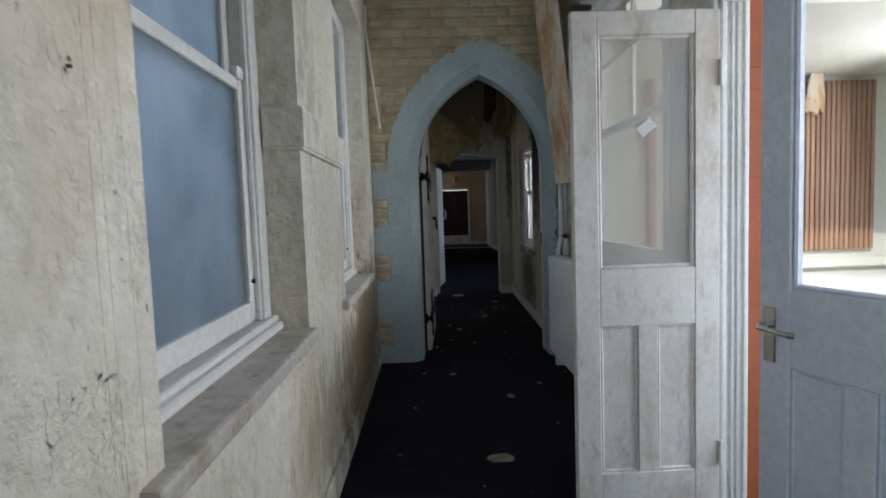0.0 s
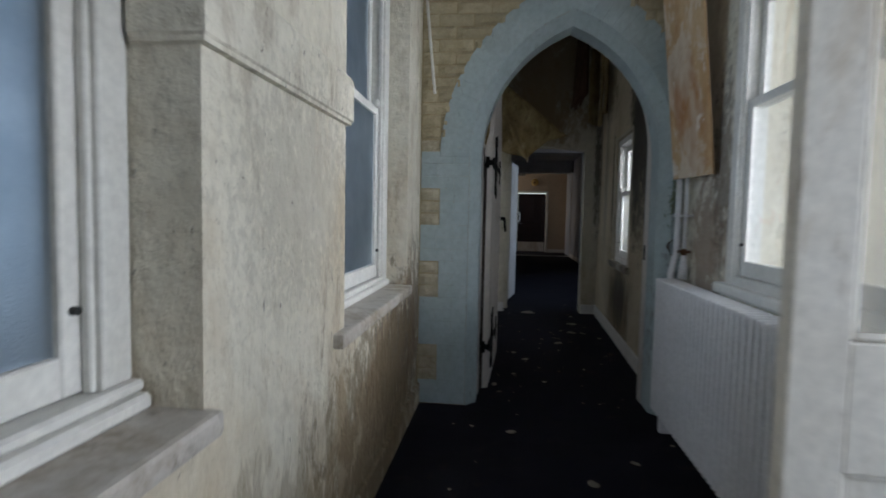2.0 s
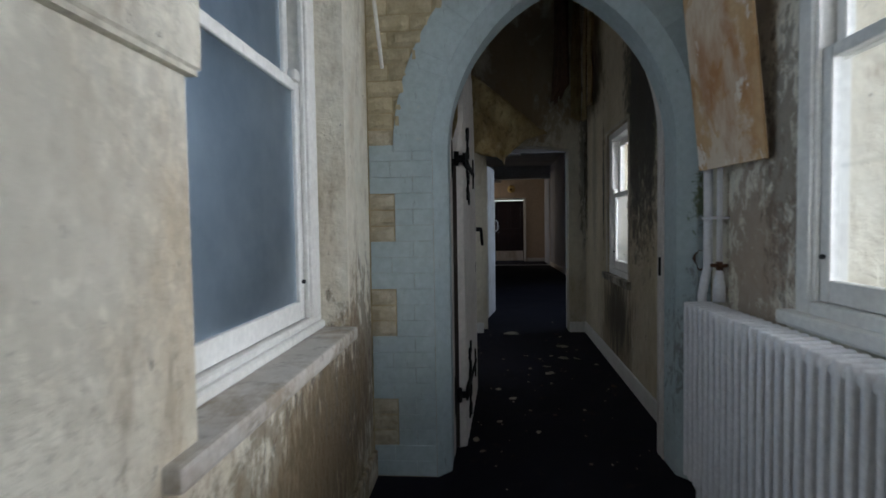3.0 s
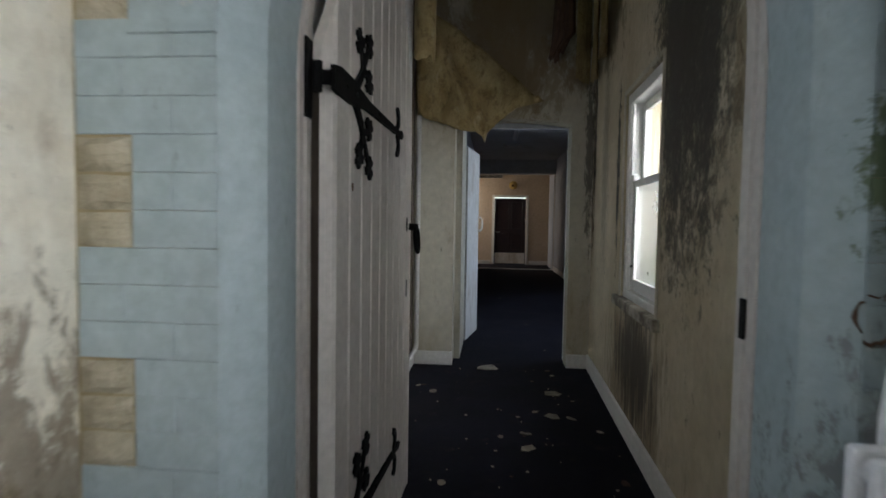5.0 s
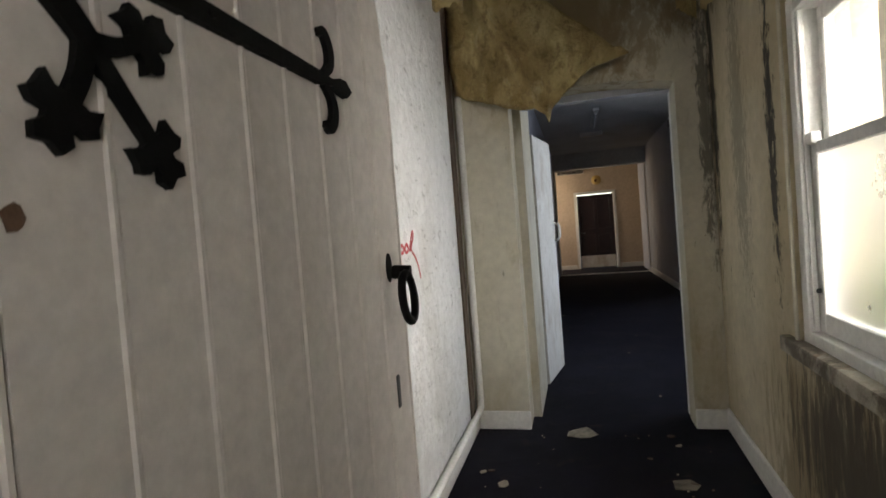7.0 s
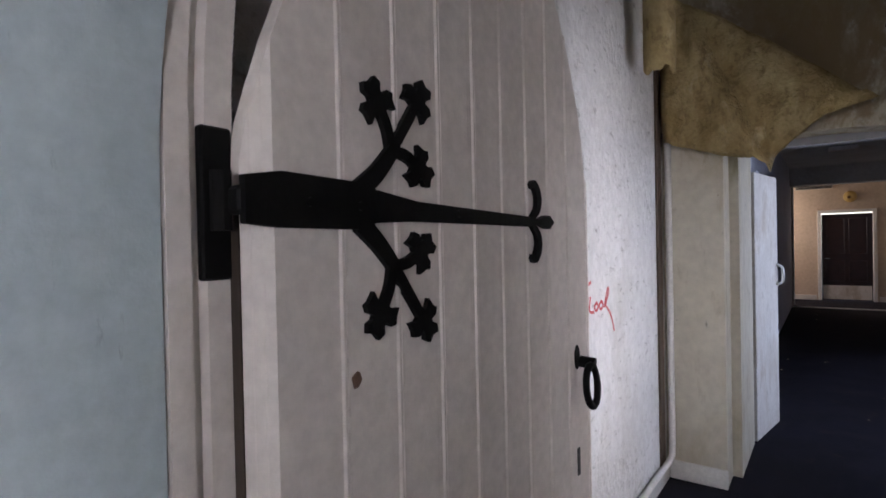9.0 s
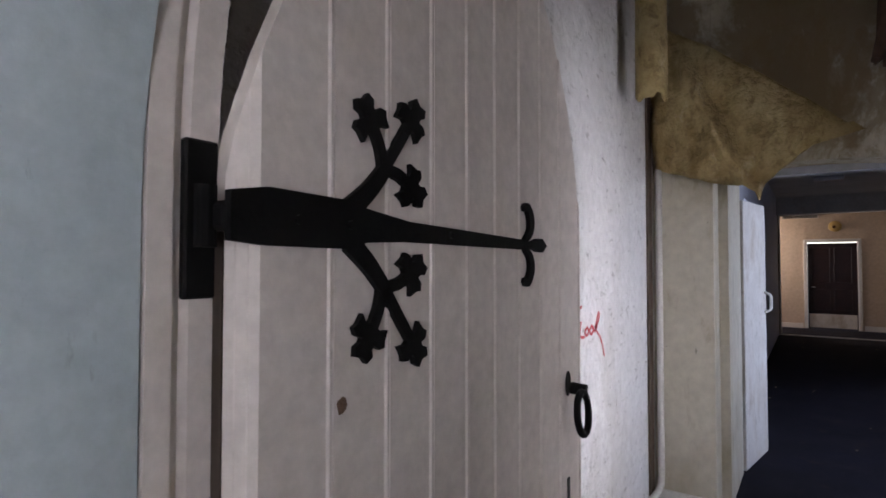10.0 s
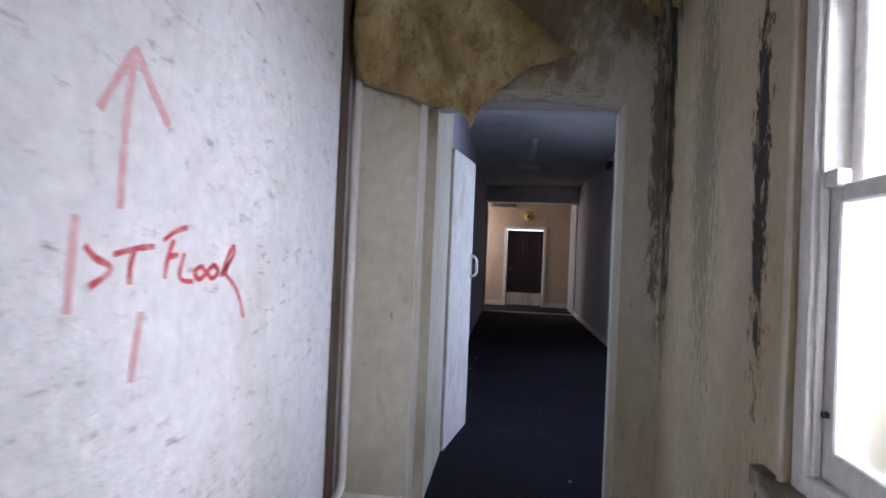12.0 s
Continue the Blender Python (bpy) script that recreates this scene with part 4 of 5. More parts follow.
def strap_hinge(dz):
    bm = bmesh.new()
    yo, yi = -0.012, 0.002
    top = [(-0.03, 1.648), (0.024, 1.657), (0.178, 1.652), (0.2, 1.643), (0.3, 1.629), (0.7, 1.613), (0.745, 1.609), (0.775, 1.618), (0.80, 1.618), (0.822, 1.601)]
    low = [(0.80, 1.585), (0.775, 1.586), (0.745, 1.595), (0.7, 1.590), (0.3, 1.594), (0.2, 1.590), (0.178, 1.579), (0.024, 1.581), (-0.03, 1.586)]
    flat_into([(u, z + dz) for u, z in top + low], yo, yi, bm)
    sh = lambda pts: [(u - 0.017 * min(1.0, (u - 0.15) / 0.06) * (u < 0.6), z + dz) for u, z in pts]
    up = smooth_line(sh([(0.175, 1.64), (0.225, 1.672), (0.262, 1.712)]))
    dn = smooth_line(sh([(0.175, 1.59), (0.225, 1.556), (0.260, 1.518)]))
    ribbon(up, [0.034 - 0.010 * i / len(up) for i in range(len(up))], yo + 0.001, yi, bm)
    ribbon(dn, [0.034 - 0.010 * i / len(dn) for i in range(len(dn))], yo + 0.001, yi, bm)
    for pts in ([(0.258, 1.705), (0.25, 1.745), (0.228, 1.785)], [(0.255, 1.705), (0.295, 1.76), (0.328, 1.806)], [(0.262, 1.71), (0.295, 1.706), (0.328, 1.688)],
                [(0.256, 1.526), (0.248, 1.485), (0.226, 1.443)], [(0.255, 1.526), (0.295, 1.47), (0.334, 1.418)], [(0.262, 1.52), (0.295, 1.524), (0.328, 1.542)]):
        line = smooth_line(sh(pts))
        ribbon(line, [0.02] * len(line), yo + 0.002, yi, bm)
        (xa, za), (xb, zb) = line[-2], line[-1]
        iron_leaf((xb, zb), math.atan2(zb - za, xb - xa), 0.034, yo + 0.0015, yi, bm)
    for s in (1, -1):
        line = smooth_line(sh([(0.715, 1.602 + s * 0.008), (0.742, 1.602 + s * 0.03), (0.746, 1.602 + s * 0.062), (0.728, 1.602 + s * 0.088), (0.705, 1.602 + s * 0.082)]))
        ribbon(line, [0.012 + 0.012 * math.sin(math.pi * i / (len(line) - 1)) for i in range(len(line))], yo + 0.001, yi, bm)
    return bm


for dz in (0.0, -1.30):
    hinge = part("strap_hinge", strap_hinge(dz), "iron", door, "black wrought-iron strap hinge with leaf scrolls")
    pp = tagged(mesh_object("hinge_plate", box(0.385, 0.40, 5.99, 6.036, 1.512 + dz, 1.718 + dz, 0.003), "iron"), "black iron hinge plate fixed to the door frame", "hinge plate", "hinge plates")
    part("knuckle", tube([(-0.036, 0.035, 1.578 + dz), (-0.036, 0.035, 1.656 + dz)], 0.014, 12), "iron", hinge)
    part("crank", box(-0.034, -0.0155, -0.004, 0.05, 1.598 + dz, 1.636 + dz, 0.006), "iron", hinge)
    for u, z in ((0.07, 1.617), (0.165, 1.615), (0.42, 1.611)):
        part("bolt", tube([(u, -0.012, z + dz), (u, -0.0165, z + dz)], 0.007, 8), "iron", hinge)
boss = part("handle_boss", flat([(0.967 + 0.018 * math.cos(a), 1.235 + 0.034 * math.sin(a)) for a in [2 * math.pi * k / 16 for k in range(16)]], -0.012, 0.001), "iron", door, "black iron ring handle")
part("stem", tube([(0.967, -0.01, 1.225), (0.972, -0.05, 1.222)], 0.016, 10), "iron", boss)
ring = [(0.948 + 0.036 * math.cos(a), -0.05 + 0.004 * math.sin(a), 1.168 + 0.054 * math.sin(a)) for a in [2 * math.pi * k / 28 for k in range(29)]]
part("ring", tube(ring, 0.0095, 8, caps=False), "iron", boss, smooth=True)
part("keyhole_plate", box(0.958, 0.974, -0.003, 0.002, 0.91, 0.986, 0.002), "black", door, "dark keyhole slot")
random.seed(9)
part("broken_knot", flat([(0.160 + random.uniform(0.008, 0.014) * math.cos(a), 1.345 + random.uniform(0.01, 0.019) * math.sin(a)) for a in [2 * math.pi * k / 9 for k in range(9)]], -0.002, 0.001), "hole", door, "small splintered hole")
strike = tagged(mesh_object("strike_plate", box(1.491, 1.4985, 5.99, 6.015, 0.97, 1.07, 0.002), "iron"), "dark iron strike plate let into the door frame", "strike plate")


# embossed wallpaper on the cream wall
tagged(part("embossed_wallpaper", emboss(), "plaster", wall_left, "painted embossed wallpaper with leaf sprigs"), kind="stuff")

tagged(mesh_object("wall_nail", tube([(-0.002, 1.897, 1.513), (0.006, 1.897, 1.5125)], 0.003, 8), "rust"), "small rusty nail head in the cream wall", "nail")

# ---- fire door in the passage ----
fd_len, fd_ang = 0.62, math.degrees(math.atan2(10.82 - 10.22, 0.725 - 0.625))
fire = thing("fire_door", "white painted flush door standing wide open", "door")
fire.matrix_world = pose(0.625, 10.22, 0, 0, 0, fd_ang)
part("leaf", box(0, fd_len, 0, 0.045, 0.01, 2.04, 0.004), "grey_paint", fire)
part("pull_handle", tube([(0.57, -0.002, 1.16), (0.57, -0.035, 1.17), (0.57, -0.05, 1.19), (0.57, -0.05, 1.29), (0.57, -0.035, 1.31), (0.57, -0.002, 1.32)], 0.011, 10), "white_paint", fire, "white pull handle", True)
lin = box(1.55, 1.59, 9.5, 9.6, 0, 2.1, 0.004)
setting("door_frame_passage", lin, "white_paint", "white painted door lining", "door frame")
setting("wall_passage_over", box(0.43, 1.9, 9.5, 9.58, 2.1, 3.0), "passage_wall", "dull blue-white wall above the doorway", "wall")
setting("wall_passage_side", box(1.59, 1.9, 9.5, 9.58, 0, 2.1), "passage_wall", "dull blue-white wall beside the doorway", "wall")

# ---- lobby ----
far = thing("lobby_door", "dark maroon panelled door with a pale kick plate", "door")
part("leaf", box(0.965, 1.925, 21.33, 21.375, 0.01, 2.05, 0.004), "dark_door", far)
for z0, z1 in ((0.45, 0.95), (1.1, 1.95)):
    for x0, x1 in ((1.06, 1.41), (1.48, 1.83)):
        b = bmesh.new()
        bevel_frame(b, x0, x1, z0, z1, 0.02, 21.32, 21.332)
        part("panel_moulding", b, "dark_door", far)
part("kick_plate", box(0.985, 1.905, 21.322, 21.331, 0.03, 0.36, 0.002), "grey_paint", far, "pale grey kick plate")
part("handle", tube([(1.03, 21.325, 1.0), (1.03, 21.29, 1.0), (1.12, 21.285, 1.0)], 0.011, 8), "chrome", far)
arc = box(0.885, 0.96, 21.275, 21.3, 0, 2.15, 0.006)
box(1.93, 2.005, 21.275, 21.3, 0, 2.15, 0.006, bm=arc)
box(0.96, 1.93, 21.275, 21.3, 2.075, 2.15, 0.006, bm=arc)
setting("door_frame_lobby", arc, "white_paint", "white painted door architrave", "door frame")
bell = thing("alarm_bell", "round brassy alarm bell above the door", "bell")
part("gong", moved(tube([(0, 0, 0), (0, 0, 0.04), (0, 0, 0.07)], 0.13, 24, radii=[0.13, 0.125, 0.07]), pose(1.52, 21.3, 2.45, 90, 0, 0)), "gold", bell, smooth=False)
part("centre", moved(tube([(0, 0, 0), (0, 0, 0.02)], 0.035, 12), pose(1.50, 21.23, 2.43, 90, 0, 0)), "rust", bell)
vent = thing("ceiling_grille", "dark slatted grille high on the lobby wall", "grille")
part("frame", box(0.45, 1.2, 21.27, 21.3, 2.66, 2.775, 0.004), "grey_paint", vent)
for k in range(4):
    part("slat", box(0.47, 1.18, 21.262, 21.272, 2.675 + 0.024 * k, 2.69 + 0.024 * k), "black", vent)
cas = box(2.72, 2.80, 19.62, 20.9, 2.0, 2.08, 0.006)
box(2.735, 2.80, 20.82, 20.9, 0, 2.0, 0.006, bm=cas)
box(2.735, 2.80, 19.62, 19.7, 0, 2.0, 0.006, bm=cas)
setting("door_frame_lobby_side", cas, "white_paint", "white painted side door casing", "door frame")
setting("wall_lobby_side", wall((2.80, 19.6), (2.80, 21.3), 0, 2.78, 0.12), "beige", "beige painted lobby side wall", "wall")
cas = box(0.40, 0.47, 19.88, 19.96, 0, 2.7, 0.006)
setting("trim_lobby_corner", cas, "white_paint", "white painted corner trim", "trim")
lamp = thing("fluorescent_light", "unlit fluorescent batten on the passage ceiling", "ceiling light")
part("housing", box(1.27, 1.36, 14.2, 15.6, 2.95, 3.0, 0.006), "white_paint", lamp)
part("tube_lamp", tube([(1.315, 14.25, 2.93), (1.315, 15.55, 2.93)], 0.018, 10), "paperwhite", lamp)
part("cross_box", box(1.1, 1.5, 16.4, 16.55, 2.93, 3.0, 0.01), "grey_paint", lamp)
tagged(mesh_object("alarm_sensor", box(2.50, 2.58, 15.3, 15.5, 2.78, 2.9, 0.01), "black"), "small dark sensor box high on the wall", "sensor")
setting("threshold_lobby", box(0.43, 2.80, 19.55, 19.62, 0.0, 0.012, 0.003), "white_paint", "pale worn threshold strip", "threshold")

# ---- second corridor: pipes, paper, writing ----
tagged(mesh_object("corner_pipe", tube([(0.245, 9.21, 3.94), (0.245, 9.21, 0.22), (0.245, 9.20, 0.17), (0.24, 9.16, 0.145), (0.235, 9.1, 0.14), (0.235, 6.4, 0.14)], 0.02, 12), "white_paint", True), "white painted pipe down the corner and along the wall", "pipe")
setting("trim_corner", box(XL2, XL2 + 0.014, 9.07, 9.17, 0.13, CEIL2, 0.003), "dark_wood", "dark brown timber strip in the corner", "trim")
tagged(mesh_object("wall_conduit", tube([(1.715, 9.295, 3.94), (1.715, 9.295, 0.95)], 0.009, 8), "cream"), "thin conduit down the mouldy corner", "conduit")


def line_at(pts, s):
    """The place at part s of a line, by its points' even spacing."""
    k = s * (len(pts) - 1)
    i = min(int(k), len(pts) - 2)
    f = k - i
    return tuple(a + (b - a) * f for a, b in zip(pts[i], pts[i + 1]))


def hanging_sheet():
    top = [(0.20, 3.12), (0.42, 2.97), (0.64, 2.8), (0.86, 2.62), (1.05, 2.46), (1.25, 2.285)]
    low = [(0.23, 2.16), (0.33, 2.125), (0.45, 2.08), (0.56, 2.045), (0.66, 2.025), (0.73, 2.01), (0.785, 1.975), (0.808, 1.915), (0.825, 2.02), (0.88, 2.06), (0.953, 2.12), (1.03, 2.19), (1.10, 2.245), (1.25, 2.275)]
    nu, nv = 48, 26
    bm = bmesh.new()
    rows = []
    for i in range(nu + 1):
        s = i / nu
        (xa, za), (xb, zb) = line_at(top, s), line_at(low, s)
        zb += 0.012 * noise.noise((s * 30, 0, 0))
        row = []
        for j in range(nv + 1):
            t = j / nv
            x, z = xa + (xb - xa) * t, za + (zb - za) * t
            crease = x - 0.42 - (2.75 - z) * 0.42
            fold = 0.07 * math.exp(-(crease / 0.05) ** 2) - 0.05 * math.exp(-((crease - 0.09) / 0.06) ** 2) + 0.05 * math.exp(-((x - 0.27) / 0.05) ** 2)
            fold += 0.028 * math.sin(x * 16 - z * 9) + 0.008 * math.sin(x * 55 - z * 15) + 0.045 * noise.noise((x * 4, z * 4, 2))
            y = 9.20 - 0.05 * math.sin(math.pi * t) - fold * (0.45 + 0.55 * t) - 0.04 * (1 - t) * (s > 0.15)
            row.append(bm.verts.new((x, min(y, 9.255), z)))
        rows.append(row)
    for a, b in zip(rows, rows[1:]):
        for j in range(nv):
            bm.faces.new((a[j], a[j + 1], b[j + 1], b[j]))
    return bm


ob = tagged(mesh_object("hanging_paper", hanging_sheet(), "paper", True), "yellowed lining paper sagging off the wall above the doorway", "wallpaper")
ob.modifiers.new("thickness", "SOLIDIFY").thickness = 0.003
fl = bmesh.new()
fv = [fl.verts.new(v) for v in ((0.93, 9.13, 2.105), (1.05, 9.135, 2.2), (1.29, 9.16, 2.265), (1.24, 9.15, 2.31), (1.12, 9.13, 2.30), (1.0, 9.12, 2.22))]
fl.faces.new(fv)
ob = tagged(mesh_object("paper_flap", fl, "paper"), "pale torn underside of the lining paper folded forward", "wallpaper")
ob.modifiers.new("thickness", "SOLIDIFY").thickness = 0.003


def paper_strip(x, y, z0, z1, w, curl, seed, along=(1, 0)):
    """A strip of paper hanging from above, curled across its width."""
    bm = bmesh.new()
    rows = []
    for i in range(13):
        s = i / 12 - 0.5
        row = []
        for j in range(17):
            t = j / 16
            low = z0 + 0.05 * noise.noise((s * 5, seed, 0)) + 0.02 * noise.noise((s * 25, seed, 3))
            z = z1 + (low - z1) * t
            a = s * curl * (0.6 + 0.6 * t)
            off = w * (1 - math.cos(a)) * 0.6 + 0.02 * noise.noise((s * 3, t * 4, seed))
            side = w * math.sin(a) / max(curl * 0.6, 0.3)
            row.append(bm.verts.new((x + along[0] * side - along[1] * off, y + along[1] * side + along[0] * off, z)))
        rows.append(row)
    for a, b in zip(rows, rows[1:]):
        for j in range(16):
            bm.faces.new((a[j], a[j + 1], b[j + 1], b[j]))
    return bm


for x, y, z0, z1, w_, c, sd, al in ((0.40, 8.42, 2.40, 3.94, 0.13, 2.6, 1.0, (0.9, 0.3)), (1.64, 8.75, 2.33, 3.94, 0.12, 1.6, 4.0, (0, 1)), (1.655, 8.5, 2.42, 3.94, 0.1, 2.2, 7.0, (0, 1)), (1.6, 9.02, 2.38, 3.94, 0.16, 1.3, 9.0, (0.5, 0.8))):
    ob = tagged(mesh_object("paper_strip", paper_strip(x, y, z0, z1, w_, c, sd, al), "paper", True), "torn yellowed paper strip curling down from the ceiling", "wallpaper", "peeling paper strips")
    ob.modifiers.new("thickness", "SOLIDIFY").thickness = 0.002

# hanging scrap of ceiling at the top of the mouldy wall
sc = bmesh.new()
for k in range(7):
    a = 0.9 * k
    tube([(1.45 + 0.04 * math.sin(a), 9.0 + 0.05 * k, 3.95), (1.42 + 0.05 * math.cos(a), 8.98 + 0.05 * k, 2.75), (1.36 + 0.05 * math.sin(a * 2), 8.95 + 0.06 * k, 2.6)], 0.02, 6, sc, radii=[0.03, 0.035, 0.01])
tagged(mesh_object("sagging_plaster", sc, "hole"), "dark rotten laths and plaster sagging from the ceiling", "debris", kind="stuff")


def stroke(points, width, bm, lift=0.0):
    """A band of paint on the wall: points in y, z."""
    line = smooth_line(points, 6)
    widths = [width * (0.85 + 0.3 * noise.noise((p[0] * 40, p[1] * 40, 0))) for p in line]
    b2 = bmesh.new()
    ribbon(line, widths, 0.0, 0.0012, b2)
    for v in b2.verts:
        u, d, z = v.co.x * 1.002 - 0.0581, v.co.y, v.co.z * 1.0087 - 0.0101
        v.co = (XL2 + 0.0012 + lift + d, u, z)
    bmesh.ops.recalc_face_normals(b2, faces=b2.faces)
    tmp = bpy.data.meshes.new("tmp")
    b2.to_mesh(tmp), b2.free()
    bm.from_mesh(tmp)
    bpy.data.meshes.remove(tmp)


writing = thing("graffiti", "red sprayed arrow and the words 1ST FLOOR on the pale wall", "graffiti")
words = {
    "arrow": ([(7.758, 1.725), (7.741, 1.6), (7.735, 1.49), (7.734, 1.39)], [(7.664, 1.58), (7.705, 1.65), (7.762, 1.735)], [(7.755, 1.735), (7.81, 1.67), (7.876, 1.598)]),
    "figure_1": ([(7.62, 1.37), (7.615, 1.286), (7.611, 1.185)],),
    "letter_s": ([(7.645, 1.313), (7.672, 1.29), (7.712, 1.272), (7.706, 1.256), (7.66, 1.233)],),
    "letter_t": ([(7.722, 1.296), (7.787, 1.309), (7.848, 1.315)], [(7.783, 1.309), (7.771, 1.27), (7.771, 1.232)]),
    "letter_f": ([(7.88, 1.33), (7.923, 1.352), (7.972, 1.365)], [(7.916, 1.332), (7.896, 1.284), (7.888, 1.24)], [(7.9, 1.29), (7.935, 1.297)]),
    "letter_l": ([(7.963, 1.3), (7.946, 1.25), (7.962, 1.232), (8.005, 1.228)],),
    "letter_o": ([(8.04, 1.268), (8.01, 1.252), (8.03, 1.232), (8.06, 1.246), (8.04, 1.268)], [(8.10, 1.27), (8.07, 1.252), (8.09, 1.232), (8.122, 1.248), (8.10, 1.27)]),
    "letter_r": ([(8.14, 1.235), (8.17, 1.29), (8.2, 1.322), (8.205, 1.3), (8.17, 1.265), (8.15, 1.25), (8.21, 1.21), (8.25, 1.165), (8.28, 1.105)],),
    "tail": ([(7.812, 1.17), (7.801, 1.1), (7.791, 1.018)],),
}
for nm, lines in words.items():
    b = bmesh.new()
    for k, ln in enumerate(lines):
        stroke(ln, 0.024 if nm in ("arrow", "figure_1", "tail") else 0.015, b, 0.0009 * k)
    part(nm, b, "red_paint_faint" if nm in ("arrow", "tail", "figure_1") else "red_paint", writing)

# ---- debris on the carpet ----
def flake(r, seed, thick=0.004):
    random.seed(seed)
    n = random.randint(5, 9)
    pts = [(r * random.uniform(0.55, 1.15) * math.cos(2 * math.pi * k / n), r * random.uniform(0.45, 0.9) * math.sin(2 * math.pi * k / n)) for k in range(n)]
    bm = slab(pts, 0, thick)
    for v in bm.verts:
        v.co.z += 0.25 * r * noise.noise((v.co.x * 20, v.co.y * 20, seed)) * (1 if v.co.z > 0 else 0.6)
    lo = min(v.co.z for v in bm.verts)
    for v in bm.verts:
        v.co.z -= lo
    return bm


big = [(0.81, 3.84, 0.078), (0.86, 9.19, 0.1), (1.36, 8.57, 0.1), (1.29, 8.09, 0.07), (1.41, 8.06, 0.04), (1.10, 7.78, 0.04), (1.10, 7.57, 0.06), (0.47, 8.5, 0.04), (1.0, 4.75, 0.035), (1.25, 5.0, 0.03), (0.62, 5.3, 0.03)]
for k, (x, y, r) in enumerate(big):
    ob = tagged(mesh_object("plaster_piece", flake(r, 40 + k), "flake"), "flat piece of fallen cream plaster on the dark carpet", "plaster", "fallen plaster pieces")
    ob.matrix_world = pose(x, y, 0.001, 0, 0, 37 * k)
deb = bmesh.new()
random.seed(21)
spots = [(random.uniform(0.1, 1.55), random.uniform(2.4, 5.6), 0.004 + 0.014 * random.random() ** 2) for _ in range(20)] + [(random.uniform(0.3, 1.6), random.uniform(5.8, 9.3), 0.004 + 0.03 * random.random() ** 3) for _ in range(100)] + [(random.uniform(0.6, 2.4), random.uniform(9.6, 19), random.uniform(0.008, 0.02)) for _ in range(24)]
for k, (x, y, r) in enumerate(spots):
    b = moved(flake(r, 300 + k, 0.003), pose(x, y, 0.001, 0, 0, k * 53))
    tmp = bpy.data.meshes.new("tmp")
    b.to_mesh(tmp), b.free()
    deb.from_mesh(tmp)
    bpy.data.meshes.remove(tmp)
tagged(mesh_object("plaster_debris", deb, "crumbs"), "scattered crumbs of fallen plaster on the carpet", "debris", kind="stuff")

# ---- outside: porch and court ----
pan = thing("slatted_panel", "brown timber slatted panel on the porch wall", "panel")
part("backing", box(3.86, 4.56, 5.97, 6.0, 0.82, 2.35), "dark_wood", pan)
s0 = part("slat", box(-0.018, 0.018, 5.945, 5.97, 0.82, 2.35, 0.004), "slats", pan)
s0.location.x = 3.885
for i in range(1, 15):
    o = new("slat", s0.data)
    o.parent, o.location = pan, (3.885 + 0.0465 * i, 0, 0)
setting("porch_plinth", box(1.94, 5.6, 5.93, 6.0, 0.66, 0.75, 0.01), "cream_outside", "cream painted plinth band on the porch wall", "plinth")
setting("porch_ledge", box(3.0, 5.6, 5.2, 6.0, -0.05, 0.62, 0.02), "white_paint", "white painted low ledge in the porch", "ledge")
ob = tagged(mesh_object("hanging_scrap", paper_strip(3.96, 5.86, 2.06, 2.40, 0.16, 1.9, 12.0, (0.9, 0.2)), "board", True), "torn brown ceiling board hanging over the slatted panel", "board")
ob.modifiers.new("thickness", "SOLIDIFY").thickness = 0.01
setting("porch_pier", box(2.46, 2.52, 5.9, 6.0, -0.05, 2.40, 0.01), "red_brick", "red painted brick pier", "pier")
setting("porch_pier_far", box(2.70, 2.75, 5.9, 6.0, -0.05, 2.40, 0.01), "red_brick", "red painted brick pier", "pier")
setting("court_pier", box(3.58, 3.7, 9.1, 9.35, -0.05, 3.6, 0.01), "red_brick", "red painted brick pier across the court", "pier")
setting("outer_wall_passage", box(2.1, 2.95, 9.43, 9.497, -0.1, 3.9), "cream_outside", "cream painted outer brick wall", "wall")
setting("outer_pier_passage", box(2.1, 2.2, 9.38, 9.427, -0.1, 3.9, 0.006), "red_brick", "red painted brick strip on the outer wall", "pier")
shrub = thing("shrub", "bright green leafy weeds growing outside the window", "shrub")
st = bmesh.new()
lf = bmesh.new()
random.seed(31)
for k in range(16):
    x, y = random.uniform(1.98, 2.08), 7.3 + 0.85 * random.random() ** 0.6
    h = random.uniform(0.86, 1.04) + 0.14 * (y > 7.85)
    tube([(x, y, -0.13), (x + 0.03, y, h * 0.5), (x, y + 0.04, h)], 0.006, 5, st)
    for j in range(12):
        z = h * random.uniform(0.35, 1.0)
        a, ln = random.uniform(0, 6.28), random.uniform(0.08, 0.15)
        c = Vector((x, y, z))
        d = Vector((math.cos(a), math.sin(a), random.uniform(-0.2, 0.6))).normalized()
        n = d.orthogonal().normalized() * ln * 0.28
        q = [c, c + d * ln * 0.5 + n, c + d * ln, c + d * ln * 0.5 - n]
        lf.faces.new([lf.verts.new(v) for v in q])
part("stems", st, "leaf", shrub)
part("leaves", lf, "leaf", shrub)


